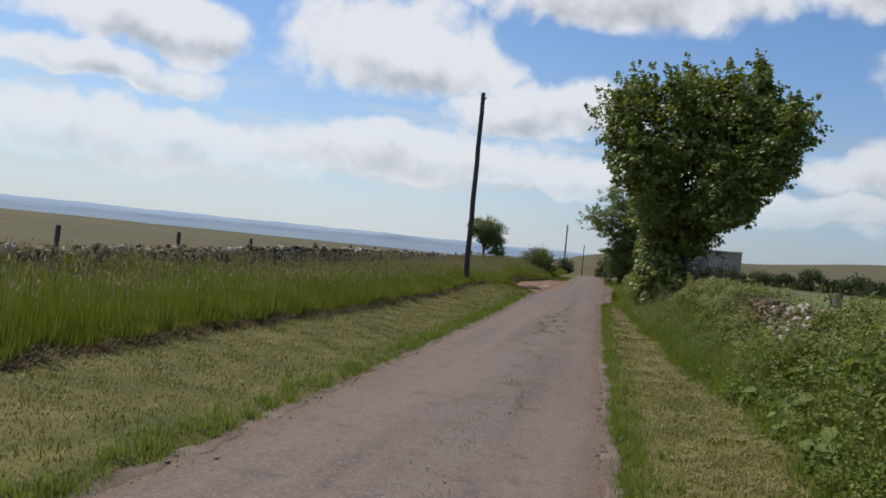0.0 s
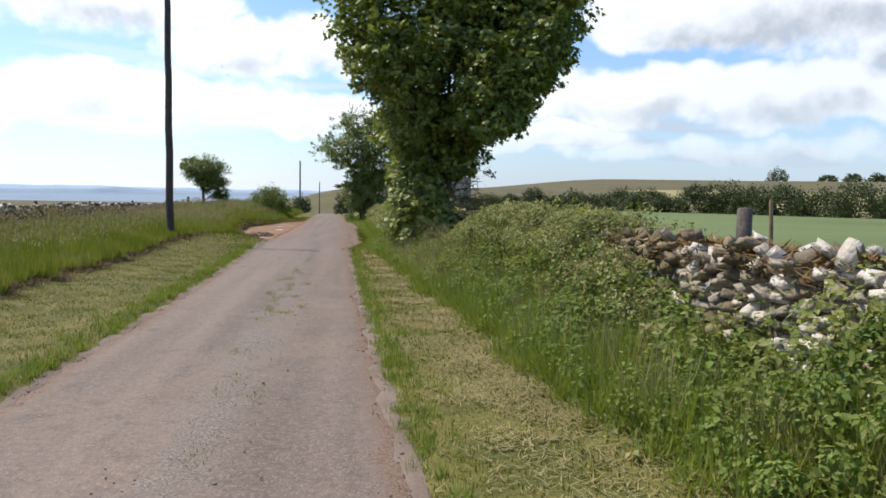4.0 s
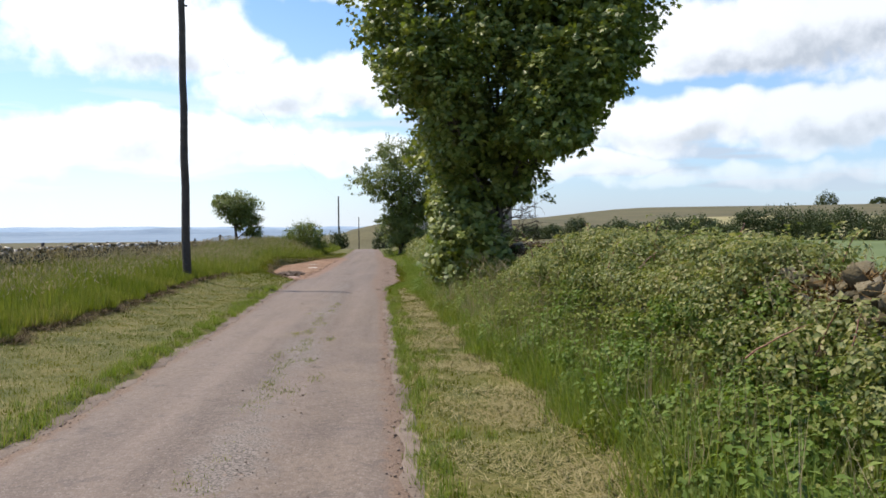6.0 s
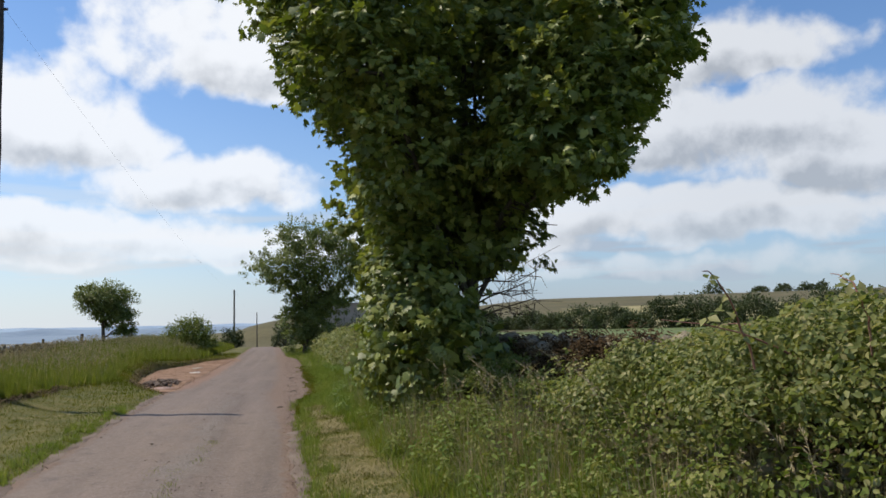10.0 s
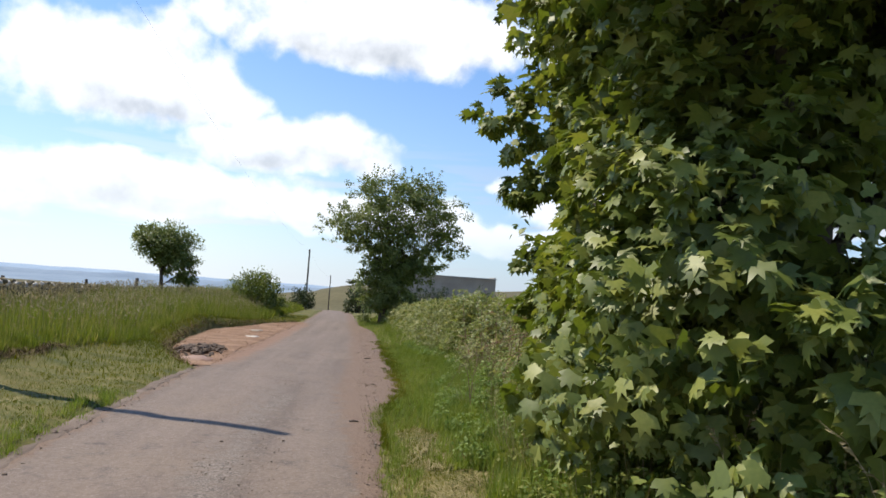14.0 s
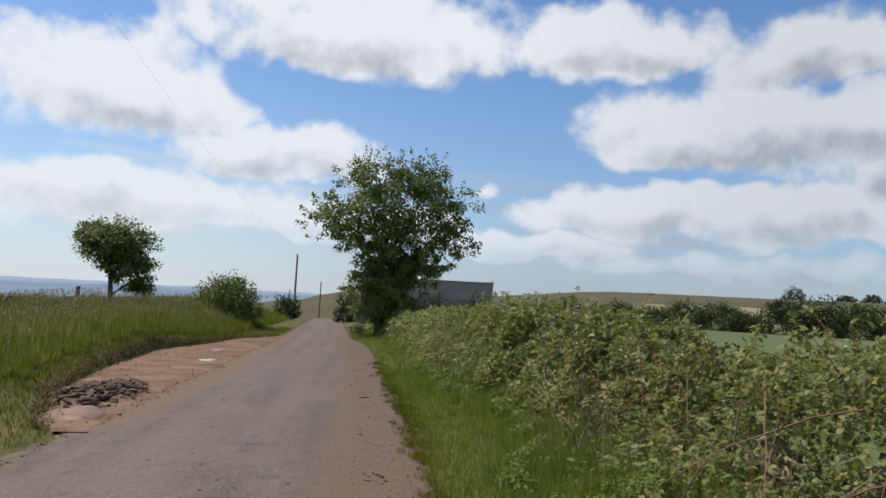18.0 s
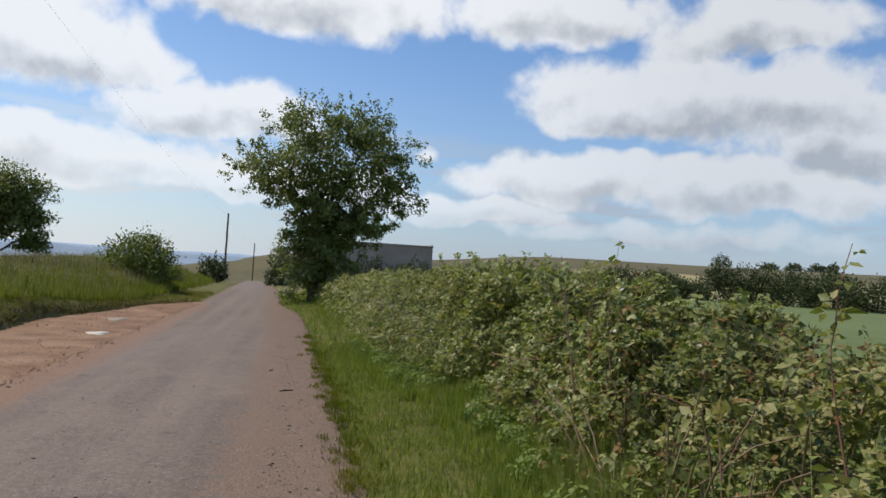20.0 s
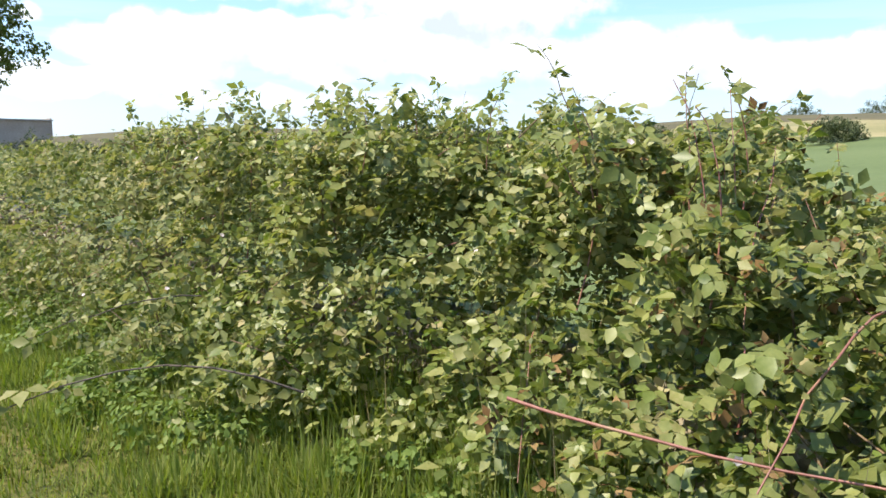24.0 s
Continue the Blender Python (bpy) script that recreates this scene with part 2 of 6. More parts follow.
def road_material():
    """Chippings rolled into tar: speckled stones, paler wheel lines along the way, brown dust."""
    mt = bpy.data.materials.new("road_chippings")
    mt.use_nodes = True
    nt = mt.node_tree
    nt.nodes.clear()
    N, L = nt.nodes.new, nt.links.new
    geo = N("ShaderNodeNewGeometry")

    def noise_at(scale, detail, stretch=None):
        n = N("ShaderNodeTexNoise")
        n.inputs["Scale"].default_value, n.inputs["Detail"].default_value = scale, detail
        if stretch:
            mp = N("ShaderNodeMapping")
            mp.inputs["Scale"].default_value = stretch
            mp.inputs["Rotation"].default_value = (0, 0, radians(2.0))
            L(geo.outputs["Position"], mp.inputs["Vector"])
            L(mp.outputs[0], n.inputs["Vector"])
        else:
            L(geo.outputs["Position"], n.inputs["Vector"])
        return n.outputs[0]

    def mix(kind, f, a, b):
        n = N("ShaderNodeMix")
        n.data_type, n.blend_type = "RGBA", kind
        for key, v in (("Factor", f), ("A", a), ("B", b)):
            if isinstance(v, (int, float)):
                n.inputs[key].default_value = v
            elif isinstance(v, tuple):
                n.inputs[key].default_value = (*v, 1)
            else:
                L(v, n.inputs[key])
        return n.outputs["Result"]

    def ramp(v, lo, hi):
        n = N("ShaderNodeMapRange")
        n.inputs["From Min"].default_value, n.inputs["From Max"].default_value = lo, hi
        L(v, n.inputs["Value"])
        return n.outputs[0]

    lines = ramp(noise_at(1.0, 3, (1.9, 0.09, 1)), 0.35, 0.65)
    col = mix("MIX", lines, (0.13, 0.099, 0.08), (0.187, 0.143, 0.116))
    col = mix("MIX", ramp(noise_at(0.9, 6), 0.48, 0.72), col, (0.185, 0.14, 0.108))
    col = mix("MIX", ramp(noise_at(3.5, 7), 0.58, 0.8), col, (0.095, 0.077, 0.068))
    col = mix("MULTIPLY", ramp(noise_at(16.0, 8), 0.42, 0.7), col, (0.8, 0.79, 0.78))
    col = mix("SCREEN", ramp(noise_at(24.0, 6), 0.52, 0.8), col, (0.055, 0.047, 0.042))
    vo = N("ShaderNodeTexVoronoi")
    vo.inputs["Scale"].default_value = 62.0
    L(geo.outputs["Position"], vo.inputs["Vector"])
    sp = N("ShaderNodeSeparateColor")
    L(vo.outputs["Color"], sp.inputs[0])
    col = mix("MIX", ramp(sp.outputs[0], 0.8, 1.15), col, (0.26, 0.215, 0.185))
    col = mix("MIX", ramp(sp.outputs[1], 0.84, 1.2), col, (0.08, 0.066, 0.058))
    # loose matter lying on the tar: brown gravel, grey chippings and red earth, in ragged drifts
    at = N("ShaderNodeAttribute")
    at.attribute_name = "loose"
    drift = N("ShaderNodeSeparateColor")
    L(at.outputs["Color"], drift.inputs[0])
    rough_edge = noise_at(6.0, 9)
    grains = noise_at(55.0, 3)

    def lying(amount, lo=0.42, hi=0.62):
        n = N("ShaderNodeMath")
        n.operation = "MULTIPLY_ADD"
        L(amount, n.inputs[0])
        n.inputs[1].default_value = 0.9
        L(rough_edge, n.inputs[2])
        k = N("ShaderNodeMath")
        k.operation = "MULTIPLY_ADD"
        L(grains, k.inputs[0])
        k.inputs[1].default_value = 0.25
        L(n.outputs[0], k.inputs[2])
        return ramp(k.outputs[0], lo + 0.38, hi + 0.45)

    brown = mix("MIX", ramp(grains, 0.35, 0.65), (0.105, 0.067, 0.047), (0.21, 0.146, 0.105))
    chips = mix("MIX", ramp(grains, 0.4, 0.6), (0.085, 0.07, 0.06), (0.235, 0.195, 0.165))
    red = mix("MIX", ramp(grains, 0.35, 0.65), (0.14, 0.078, 0.048), (0.25, 0.155, 0.105))
    col = mix("MIX", lying(drift.outputs[1]), col, chips)
    col = mix("MIX", lying(drift.outputs[0]), col, brown)
    col = mix("MIX", lying(drift.outputs[2]), col, red)
    bs = N("ShaderNodeBsdfPrincipled")
    bs.inputs["Roughness"].default_value, bs.inputs["Specular IOR Level"].default_value = 0.85, 0.35
    L(col, bs.inputs["Base Color"])
    bp = N("ShaderNodeBump")
    bp.inputs["Strength"].default_value, bp.inputs["Distance"].default_value = 0.4, 0.01
    L(vo.outputs["Distance"], bp.inputs["Height"])
    bp.invert = True
    L(bp.outputs[0], bs.inputs["Normal"])
    out = N("ShaderNodeOutputMaterial")
    L(bs.outputs[0], out.inputs[0])
    return mt


M_ROAD = road_material()
M_SOIL = material("verge_soil", [(0.15, (0.045, 0.06, 0.01)), (0.5, (0.098, 0.094, 0.018)), (0.85, (0.17, 0.138, 0.045))], 1.6, 0.95, 0.6, 50)
M_RED = material("red_gravel", [(0.2, (0.13, 0.07, 0.038)), (0.5, (0.215, 0.125, 0.073)), (0.85, (0.31, 0.2, 0.13))], 1.2, 0.95, 0.6, 60)
M_GRAVEL = material("brown_gravel", [(0.15, (0.1, 0.072, 0.055)), (0.5, (0.15, 0.112, 0.087)), (0.85, (0.225, 0.178, 0.142))], 1.4, 0.95, 0.35, 80, fine=60)
M_FIELD = material("crop_field", [(0.2, (0.08, 0.11, 0.03)), (0.5, (0.1, 0.135, 0.04)), (0.8, (0.12, 0.152, 0.05))], 0.05, 0.95, 0.3, 3, fine=2.0)
M_TAN = material("dry_field", [(0.2, (0.15, 0.15, 0.05)), (0.5, (0.24, 0.21, 0.09)), (0.85, (0.33, 0.28, 0.14))], 0.02, 0.95, fine=0.6)
M_HILL = material("hill_pasture", [(0.2, (0.067, 0.059, 0.021)), (0.5, (0.091, 0.078, 0.03)), (0.85, (0.124, 0.103, 0.042))], 0.02, 0.95, fine=0.5)
# lowland colour with the haze of distance painted in as blue-grey
M_LOW = material("haze_painted_lowland", [(0.2, (0.15, 0.205, 0.275)), (0.5, (0.185, 0.245, 0.315)), (0.85, (0.22, 0.28, 0.35))], 0.004, 1.0, fine=0.03)
M_GRASS = material("tall_grass", [(0.05, (0.081, 0.115, 0.016)), (0.4, (0.14, 0.175, 0.03)), (0.7, (0.224, 0.23, 0.06)), (1.0, (0.414, 0.345, 0.161))], 0.6, 0.7, island=0.45, translucent=0.32, spec=0.12)
M_MOWN = material("mown_grass", [(0.05, (0.072, 0.092, 0.009)), (0.45, (0.096, 0.112, 0.012)), (0.75, (0.165, 0.152, 0.026)), (1.0, (0.3, 0.24, 0.085))], 0.6, 0.7, island=0.14, translucent=0.28, spec=0.12)
M_HERB = material("herb_leaves", [(0.1, (0.07, 0.102, 0.02)), (0.5, (0.15, 0.182, 0.042)), (0.9, (0.3, 0.288, 0.102))], 0.7, 0.65, island=0.5, translucent=0.3, spec=0.15)
M_BRAMBLE = material("bramble_leaves", [(0.08, (0.053, 0.079, 0.018)), (0.36, (0.12, 0.149, 0.038)), (0.66, (0.24, 0.246, 0.079)), (0.88, (0.36, 0.318, 0.15)), (1.0, (0.336, 0.21, 0.108))], 0.8, 0.52, island=0.6, translucent=0.34, spec=0.3, fine=70)
M_FRESH = material("fresh_bramble_leaves", [(0.08, (0.06, 0.098, 0.018)), (0.36, (0.15, 0.188, 0.042)), (0.68, (0.275, 0.292, 0.09)), (1.0, (0.36, 0.34, 0.15))], 0.8, 0.45, island=0.6, translucent=0.36, spec=0.5, fine=70)
M_SYC = material("sycamore_leaves", [(0.1, (0.065, 0.094, 0.021)), (0.5, (0.144, 0.18, 0.035)), (0.9, (0.293, 0.303, 0.073))], 0.5, 0.48, island=0.55, translucent=0.27, spec=0.45, fine=45)
M_ASH = material("ash_leaves", [(0.1, (0.075, 0.1, 0.022)), (0.5, (0.135, 0.168, 0.04)), (0.9, (0.23, 0.25, 0.08))], 0.4, 0.5, island=0.5, translucent=0.28)
M_NETTLE = material("nettle_leaves", [(0.1, (0.069, 0.115, 0.021)), (0.5, (0.132, 0.193, 0.039)), (0.9, (0.241, 0.282, 0.081))], 0.6, 0.6, island=0.5, translucent=0.3, spec=0.2)
M_LUSH = material("lush_grass", [(0.05, (0.093, 0.138, 0.022)), (0.5, (0.171, 0.222, 0.043)), (0.95, (0.313, 0.315, 0.103))], 0.6, 0.65, island=0.55, translucent=0.34, spec=0.15)
M_SEED = material("seed_heads", [(0.1, (0.2, 0.16, 0.08)), (0.5, (0.32, 0.26, 0.14)), (0.9, (0.45, 0.38, 0.24))], 0.8, 0.8, island=0.6, translucent=0.2)
M_STRAW = material("dry_clippings", [(0.1, (0.162, 0.137, 0.05)), (0.5, (0.248, 0.207, 0.088)), (0.9, (0.351, 0.302, 0.149))], 1.2, 0.85, island=0.45)
M_THATCH = material("brown_thatch", [(0.1, (0.05, 0.035, 0.018)), (0.5, (0.11, 0.08, 0.042)), (0.9, (0.2, 0.155, 0.085))], 1.2, 0.9, island=0.6, spec=0.1)
M_RUST = material("rusty_moss", [(0.1, (0.07, 0.04, 0.016)), (0.5, (0.15, 0.09, 0.036)), (0.9, (0.26, 0.18, 0.085))], 2.0, 0.95, island=0.5, spec=0.1)
M_PETAL = material("blossom_petals", [(0.1, (0.6, 0.5, 0.5)), (0.9, (0.75, 0.68, 0.68))], 20, 0.7, translucent=0.3)
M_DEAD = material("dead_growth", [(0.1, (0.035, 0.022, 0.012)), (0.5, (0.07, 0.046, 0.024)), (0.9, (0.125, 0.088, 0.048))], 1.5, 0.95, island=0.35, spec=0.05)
M_CANE = material("bramble_cane", [(0.1, (0.14, 0.05, 0.04)), (0.5, (0.25, 0.11, 0.08)), (0.9, (0.3, 0.22, 0.12))], 3, 0.5)
M_CHUNK = material("broken_tar", [(0.1, (0.055, 0.042, 0.034)), (0.5, (0.12, 0.088, 0.068)), (0.9, (0.22, 0.165, 0.125))], 5, 0.95, 0.6, 60)
M_MUD = material("wet_red_mud", [(0.1, (0.2, 0.11, 0.065)), (0.5, (0.26, 0.15, 0.095)), (0.9, (0.33, 0.21, 0.145))], 1.5, 0.55, 0.3, 30)
M_HEDGE = material("far_hedge_leaves", [(0.1, (0.04, 0.055, 0.02)), (0.5, (0.066, 0.086, 0.031)), (0.9, (0.112, 0.13, 0.05))], 0.1, 0.6, island=0.45, translucent=0.15)
M_WIRE = material("cable_sheath", [(0.1, (0.05, 0.05, 0.05)), (0.9, (0.08, 0.08, 0.08))], 2, 0.6)
# the far hills' blue is distance haze painted into the base colour
M_RIDGE = material("haze_painted_ridge", [(0.2, (0.25, 0.33, 0.43)), (0.5, (0.28, 0.36, 0.46)), (0.85, (0.31, 0.39, 0.48))], 0.003, 1.0, fine=0.02, spec=0.0)
M_BARK = material("bark", [(0.2, (0.05, 0.04, 0.03)), (0.6, (0.11, 0.09, 0.07)), (0.9, (0.18, 0.16, 0.13))], 3, 0.9, 0.8, 30)
M_STEM = material("stems", [(0.1, (0.1, 0.06, 0.035)), (0.5, (0.19, 0.13, 0.07)), (0.9, (0.32, 0.26, 0.15))], 3, 0.7)
M_POLE = material("creosoted_timber", [(0.2, (0.035, 0.028, 0.024)), (0.6, (0.075, 0.06, 0.05)), (0.9, (0.13, 0.11, 0.1))], 2, 0.8, 0.4, 50)
M_STONE = material("limestone", [(0.1, (0.13, 0.105, 0.075)), (0.5, (0.32, 0.28, 0.225)), (0.9, (0.52, 0.48, 0.42))], 4, 0.9, 0.7, 40, island=0.5, own=0.9)
M_MOSS = material("mossy_stone", [(0.1, (0.06, 0.05, 0.027)), (0.5, (0.14, 0.112, 0.064)), (0.9, (0.26, 0.22, 0.15))], 4, 0.95, 0.7, 40, island=0.5, own=0.9)
M_SHED = material("weathered_cladding", [(0.2, (0.3, 0.25, 0.2)), (0.6, (0.38, 0.322, 0.262)), (0.9, (0.45, 0.39, 0.32))], 0.3, 0.8)
M_ROOF = material("sheet_roof", [(0.2, (0.26, 0.255, 0.25)), (0.8, (0.38, 0.37, 0.36))], 0.3, 0.7)


# ---- ground ----
def sstep(a, b, v):
    t = np.clip((np.asarray(v, float) - a) / (b - a), 0, 1)
    return t * t * (3 - 2 * t)


def prof(y):
    """Height of the lane along its way: downhill, a level stretch, a crest, then a hollow."""
    y = np.asarray(y, float)
    c = np.clip(y, -12, 45) / 10
    z = -0.3966 * c + 0.0889 * c ** 2 - 0.0109 * c ** 3
    over = np.clip(y - 72, 0, 130)
    return z - 0.078 * (1 - np.exp(-np.clip(y - 45, 0, None) / 3.0)) - 0.035 * over * over / (over + 6)


def lane_right(y):
    return np.interp(y, [-30, 6.5, 14.7, 23.6, 31.8, 42, 54, 60, 67, 75, 95, 190, 400], [1.1, 0.06, -0.24, -0.56, -0.8, -0.85, -1.15, -1.45, -1.7, -2.1, -3.2, -8, -40])


def lane_left(y):
    return np.interp(y, [-30, 5.7, 13.5, 23.7, 31.7, 38, 53, 60, 70, 80, 95, 190, 400], [-1.9, -2.95, -3.28, -3.62, -4.05, -4.3, -4.5, -4.35, -4.4, -4.7, -5.6, -11.5, -44])


def bay(y):
    """Width of the worn bay on the left of the lane."""
    y = np.asarray(y, float)
    return np.interp(y, [37.2, 38.5, 41, 45.5, 51, 54, 57.5, 60], [0, 0.5, 1.35, 2.1, 2.45, 1.7, 1.2, 0])


def wob(x, y, s, seed=0.0):
    """Cheap smooth unevenness, about -1 to 1."""
    x, y = np.asarray(x, float) / s + seed, np.asarray(y, float) / s + 1.7 * seed
    return (np.sin(x * 2.1 + 1.3 * np.sin(y * 1.7)) + np.sin(y * 2.3 + 1.1 * np.sin(x * 1.9 + 2)) + 0.5 * np.sin(4.7 * x + 3.9 * y)) / 2.5


def ground(x, y):
    x, y = np.asarray(x, float), np.asarray(y, float)
    p = prof(y)
    dl, dr = lane_left(y) - x, x - lane_right(y)
    edge = 0.05 * wob(x, y, 0.3) + 0.08 * wob(x, y, 1.3, 3)
    z = p - 0.07 + 0.0 * x
    shoulder = 0.5 * sstep(32, 36, y) * (1 - sstep(56, 62, y)) + 0.12 * sstep(20, 30, y)
    bl = dl - bay(y)
    amt = 0.28 + 0.17 * sstep(20, 34, y) + 0.3 * sstep(42, 58, y) * (1 - sstep(80, 95, y))
    left = 0.10 * sstep(-0.05, 0.2, bl + edge) + amt * sstep(0.9, 4.2, dl) * sstep(-0.05, 0.45, bl + edge) + 0.03 * sstep(0.2, 1, bl) * wob(x, y, 0.5, 1)
    left = left + 0.12 * sstep(4, 8, dl) + 0.035 * np.clip(dl - 9, 0, 30) * (1 - sstep(30, 75, y))
    br = dr - shoulder
    right = 0.10 * sstep(-0.1, 0.2 + 0.3 * sstep(28, 34, y), br + edge) + 0.28 * sstep(0.5, 2.4, br) + 0.03 * sstep(0.2, 1, br) * wob(x, y, 0.5, 2)
    z = z + np.where(dl > -0.4, left, 0) + np.where(dr > -0.4, right, 0)
    # right: a falling field, then the rising hill; ahead: the far side of the hollow
    r = np.hypot(x, y - 15)
    az = np.arctan2(x, y - 15)
    far = sstep(6, 60, dr)
    z = z * (1 - far * sstep(0.0, 0.25, az)) + far * sstep(0.0, 0.25, az) * (-0.55 - 0.009 * r)
    z = z + (24.0 + 8 * sstep(0.7, 1.2, az)) * (sstep(115, 850, r) ** 1.15) * sstep(-0.05, 0.35, az)
    z = z + np.interp(x, [-70, -45, -32, -19.5, -9, 0], [0.5, 2.6, 4.3, 5.7, 7.3, 7.6]) * sstep(198, 264, y) * (1 - sstep(0.05, 0.3, az))
    z = z + 4.3 * np.clip(r / 126, 0, 1.6) ** 1.5 * sstep(0.7, 1.08, az) * np.where(dr > 3, 1, 0)
    # the land falls away to the plain on the left and ahead
    q = -0.8 * x + 0.35 * y - 62
    z = z - np.where(q < 100, 0.0009 * np.clip(q, 0, None) ** 2, 9 + 0.18 * (q - 100))
    return np.maximum(z, -42)


def mesh_np(name, V, F, mats, smooth=False, midx=None):
    V, F = np.asarray(V, np.float32), np.asarray(F, np.int32)
    k = F.shape[1]
    me = bpy.data.meshes.new(name)
    me.vertices.add(len(V))
    me.vertices.foreach_set("co", V.ravel())
    me.loops.add(F.size)
    me.loops.foreach_set("vertex_index", F.ravel())
    me.polygons.add(len(F))
    me.polygons.foreach_set("loop_start", np.arange(0, F.size, k, dtype=np.int32))
    if midx is not None:
        me.polygons.foreach_set("material_index", np.asarray(midx, np.int32))
    if smooth:
        me.polygons.foreach_set("use_smooth", np.ones(len(F), bool))
    for mt in mats if isinstance(mats, (list, tuple)) else [mats]:
        me.materials.append(mt)
    me.update(calc_edges=True)
    return me


def grid_faces(nx, ny):
    i, j = np.meshgrid(np.arange(nx - 1), np.arange(ny - 1), indexing="ij")
    a = (i * ny + j).ravel()
    return np.stack([a, a + ny, a + ny + 1, a + 1], 1)


def graded(lo, hi, step, far, grow=1.25):
    """Places along an axis: even between lo and hi, wider and wider out to far."""
    mid = list(np.arange(lo, hi + 1e-6, step))
    s, out = step, []
    v = hi
    while v < far:
        s *= grow
        v += s
        out.append(v)
    s, back, v = step, [], lo
    while v > -far:
        s *= grow
        v -= s
        back.append(v)
    return np.array(back[::-1] + mid + out)


xs, ys = graded(-13, 5, 0.17, 4600, 1.14), graded(-4, 75, 0.36, 4600, 1.14)
GX, GY = np.meshgrid(xs, ys, indexing="ij")
GZ = ground(GX, GY)
F = grid_faces(len(xs), len(ys))
fx, fy = GX.ravel()[F].mean(1), GY.ravel()[F].mean(1)
fd = fx - lane_right(fy)
fr = np.hypot(fx, fy - 15)
faz = np.arctan2(fx, fy - 15)
zone = np.zeros(len(F), int)
zone[(fd > 3.6) & (fr < 126)] = 1
zone[(fd > 3.6) & (fr >= 126)] = 2
zone[(fd > 3.6) & (fr >= 420)] = 4
zone[(fd > 3.6) & (fr >= 126) & (fr < 420) & (faz < 0.36)] = 4
zone[fx < -13] = 4
zone[(np.abs(fx) < 30) & (fy > 100)] = 4
# the plain's faces take the blue-grey with haze painted in
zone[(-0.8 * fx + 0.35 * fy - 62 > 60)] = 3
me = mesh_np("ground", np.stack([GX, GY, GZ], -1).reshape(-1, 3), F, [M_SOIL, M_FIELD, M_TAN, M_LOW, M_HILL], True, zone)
tagged(new("ground", me), "grassy verge soil, crop field and far hillside", "ground", kind="structure")

# the lane: slightly crowned, with ragged edges
ry = np.concatenate([np.arange(-6, 75, 0.12), np.arange(75, 170, 1.5)])
ru = np.linspace(-1, 1, 47)
RU, RY = np.meshgrid(ru, ry, indexing="ij")
mid, hw = (lane_right(RY) + lane_left(RY)) / 2, (lane_right(RY) - lane_left(RY)) / 2
spread = 0.56 * sstep(28, 36, RY) * (1 - sstep(56, 62, RY))  # the trodden gravel shoulder
rag = 0.07 * wob(np.sign(RU) * 3, RY, 0.22, 5) + 0.05 * wob(np.sign(RU) * 3, RY, 0.8, 8) + 0.03 * wob(np.sign(RU) * 9, RY, 0.09, 2)
RX = mid + RU * (hw + rag * np.abs(RU) ** 6) + spread * (RU + 1) / 2
RZ = prof(RY) + 0.035 * (1 - RU ** 2) - 0.03 + 0.007 * wob(RX, RY, 0.6) + 0.004 * wob(RX, RY, 0.17, 4) - 0.015 * np.exp(-((np.abs(RU) - 0.5) / 0.18) ** 2) - 0.02 * (np.abs(RU) > 0.99)
me = mesh_np("road", np.stack([RX, RY, RZ], -1).reshape(-1, 3), grid_faces(len(ru), len(ry)), M_ROAD, True)
fade_r, fade_l = lane_right(RY) - RX, RX - lane_left(RY)
shoulder_in = 0.32 + 0.55 * sstep(27, 36, RY)
loose = np.ones((RX.size, 4), np.float32)
loose[:, 0] = np.maximum(np.clip(0.95 - fade_r / shoulder_in, 0, 1), 0.8 * np.clip(1 - fade_l / 0.3, 0, 1)).ravel()
loose[:, 1] = (np.exp(-((RX - mid - 0.2 - 0.1 * wob(RY, RY, 2.2)) / 0.34) ** 2) * (0.42 + 0.2 * wob(RX, RY, 1.6, 4)) * (1 - 0.7 * sstep(30, 40, RY))).ravel()
loose[:, 2] = (np.clip(1 - fade_l / 0.9, 0, 1) * sstep(36, 39.5, RY) * (1 - sstep(57, 62, RY))).ravel()
me.attributes.new("loose", "FLOAT_COLOR", "POINT").data.foreach_set("color", loose.ravel())
tagged(new("road", me), "narrow pinkish grey chipped country lane", "road", kind="structure")


def strip(name, ya, yb, fa, fb, mat, label, lift, nu=14, dy=0.15, tar_first=False):
    """A thin loose surface between two lines along the lane."""
    yy, uu = np.arange(ya, yb, dy), np.linspace(0, 1, nu)
    U, YY = np.meshgrid(uu, yy, indexing="ij")
    XX = fa(YY) * (1 - U) + fb(YY) * U
    ZZ = prof(YY) + lift + 0.006 * wob(XX, YY, 0.33) + 0.005 * wob(XX + 2 * YY, YY - XX, 0.21, 3)
    ZZ = ZZ - 0.09 * ((U > 0.99) if tar_first else (U < 0.01)) - 0.05 * sstep(0.8, 1.0, (1 - U) if tar_first else U)
    ob = new(name, mesh_np(name, np.stack([XX, YY, ZZ], -1).reshape(-1, 3), grid_faces(nu, len(yy)), mat, True))
    return tagged(ob, label, "gravel", kind="structure")


strip("gravel_bay", 37.5, 60.0, lambda y: lane_left(y) - bay(y) + (-0.1 + 0.1 * wob(y, y, 0.4) + 0.06 * wob(y, y, 0.13, 3)) * sstep(36.8, 38.6, y), lambda y: lane_left(y) + 0.3 + 0.15 * wob(y, y, 0.5), M_RED, "bare reddish earth and gravel bay worn into the verge", -0.008, 24)

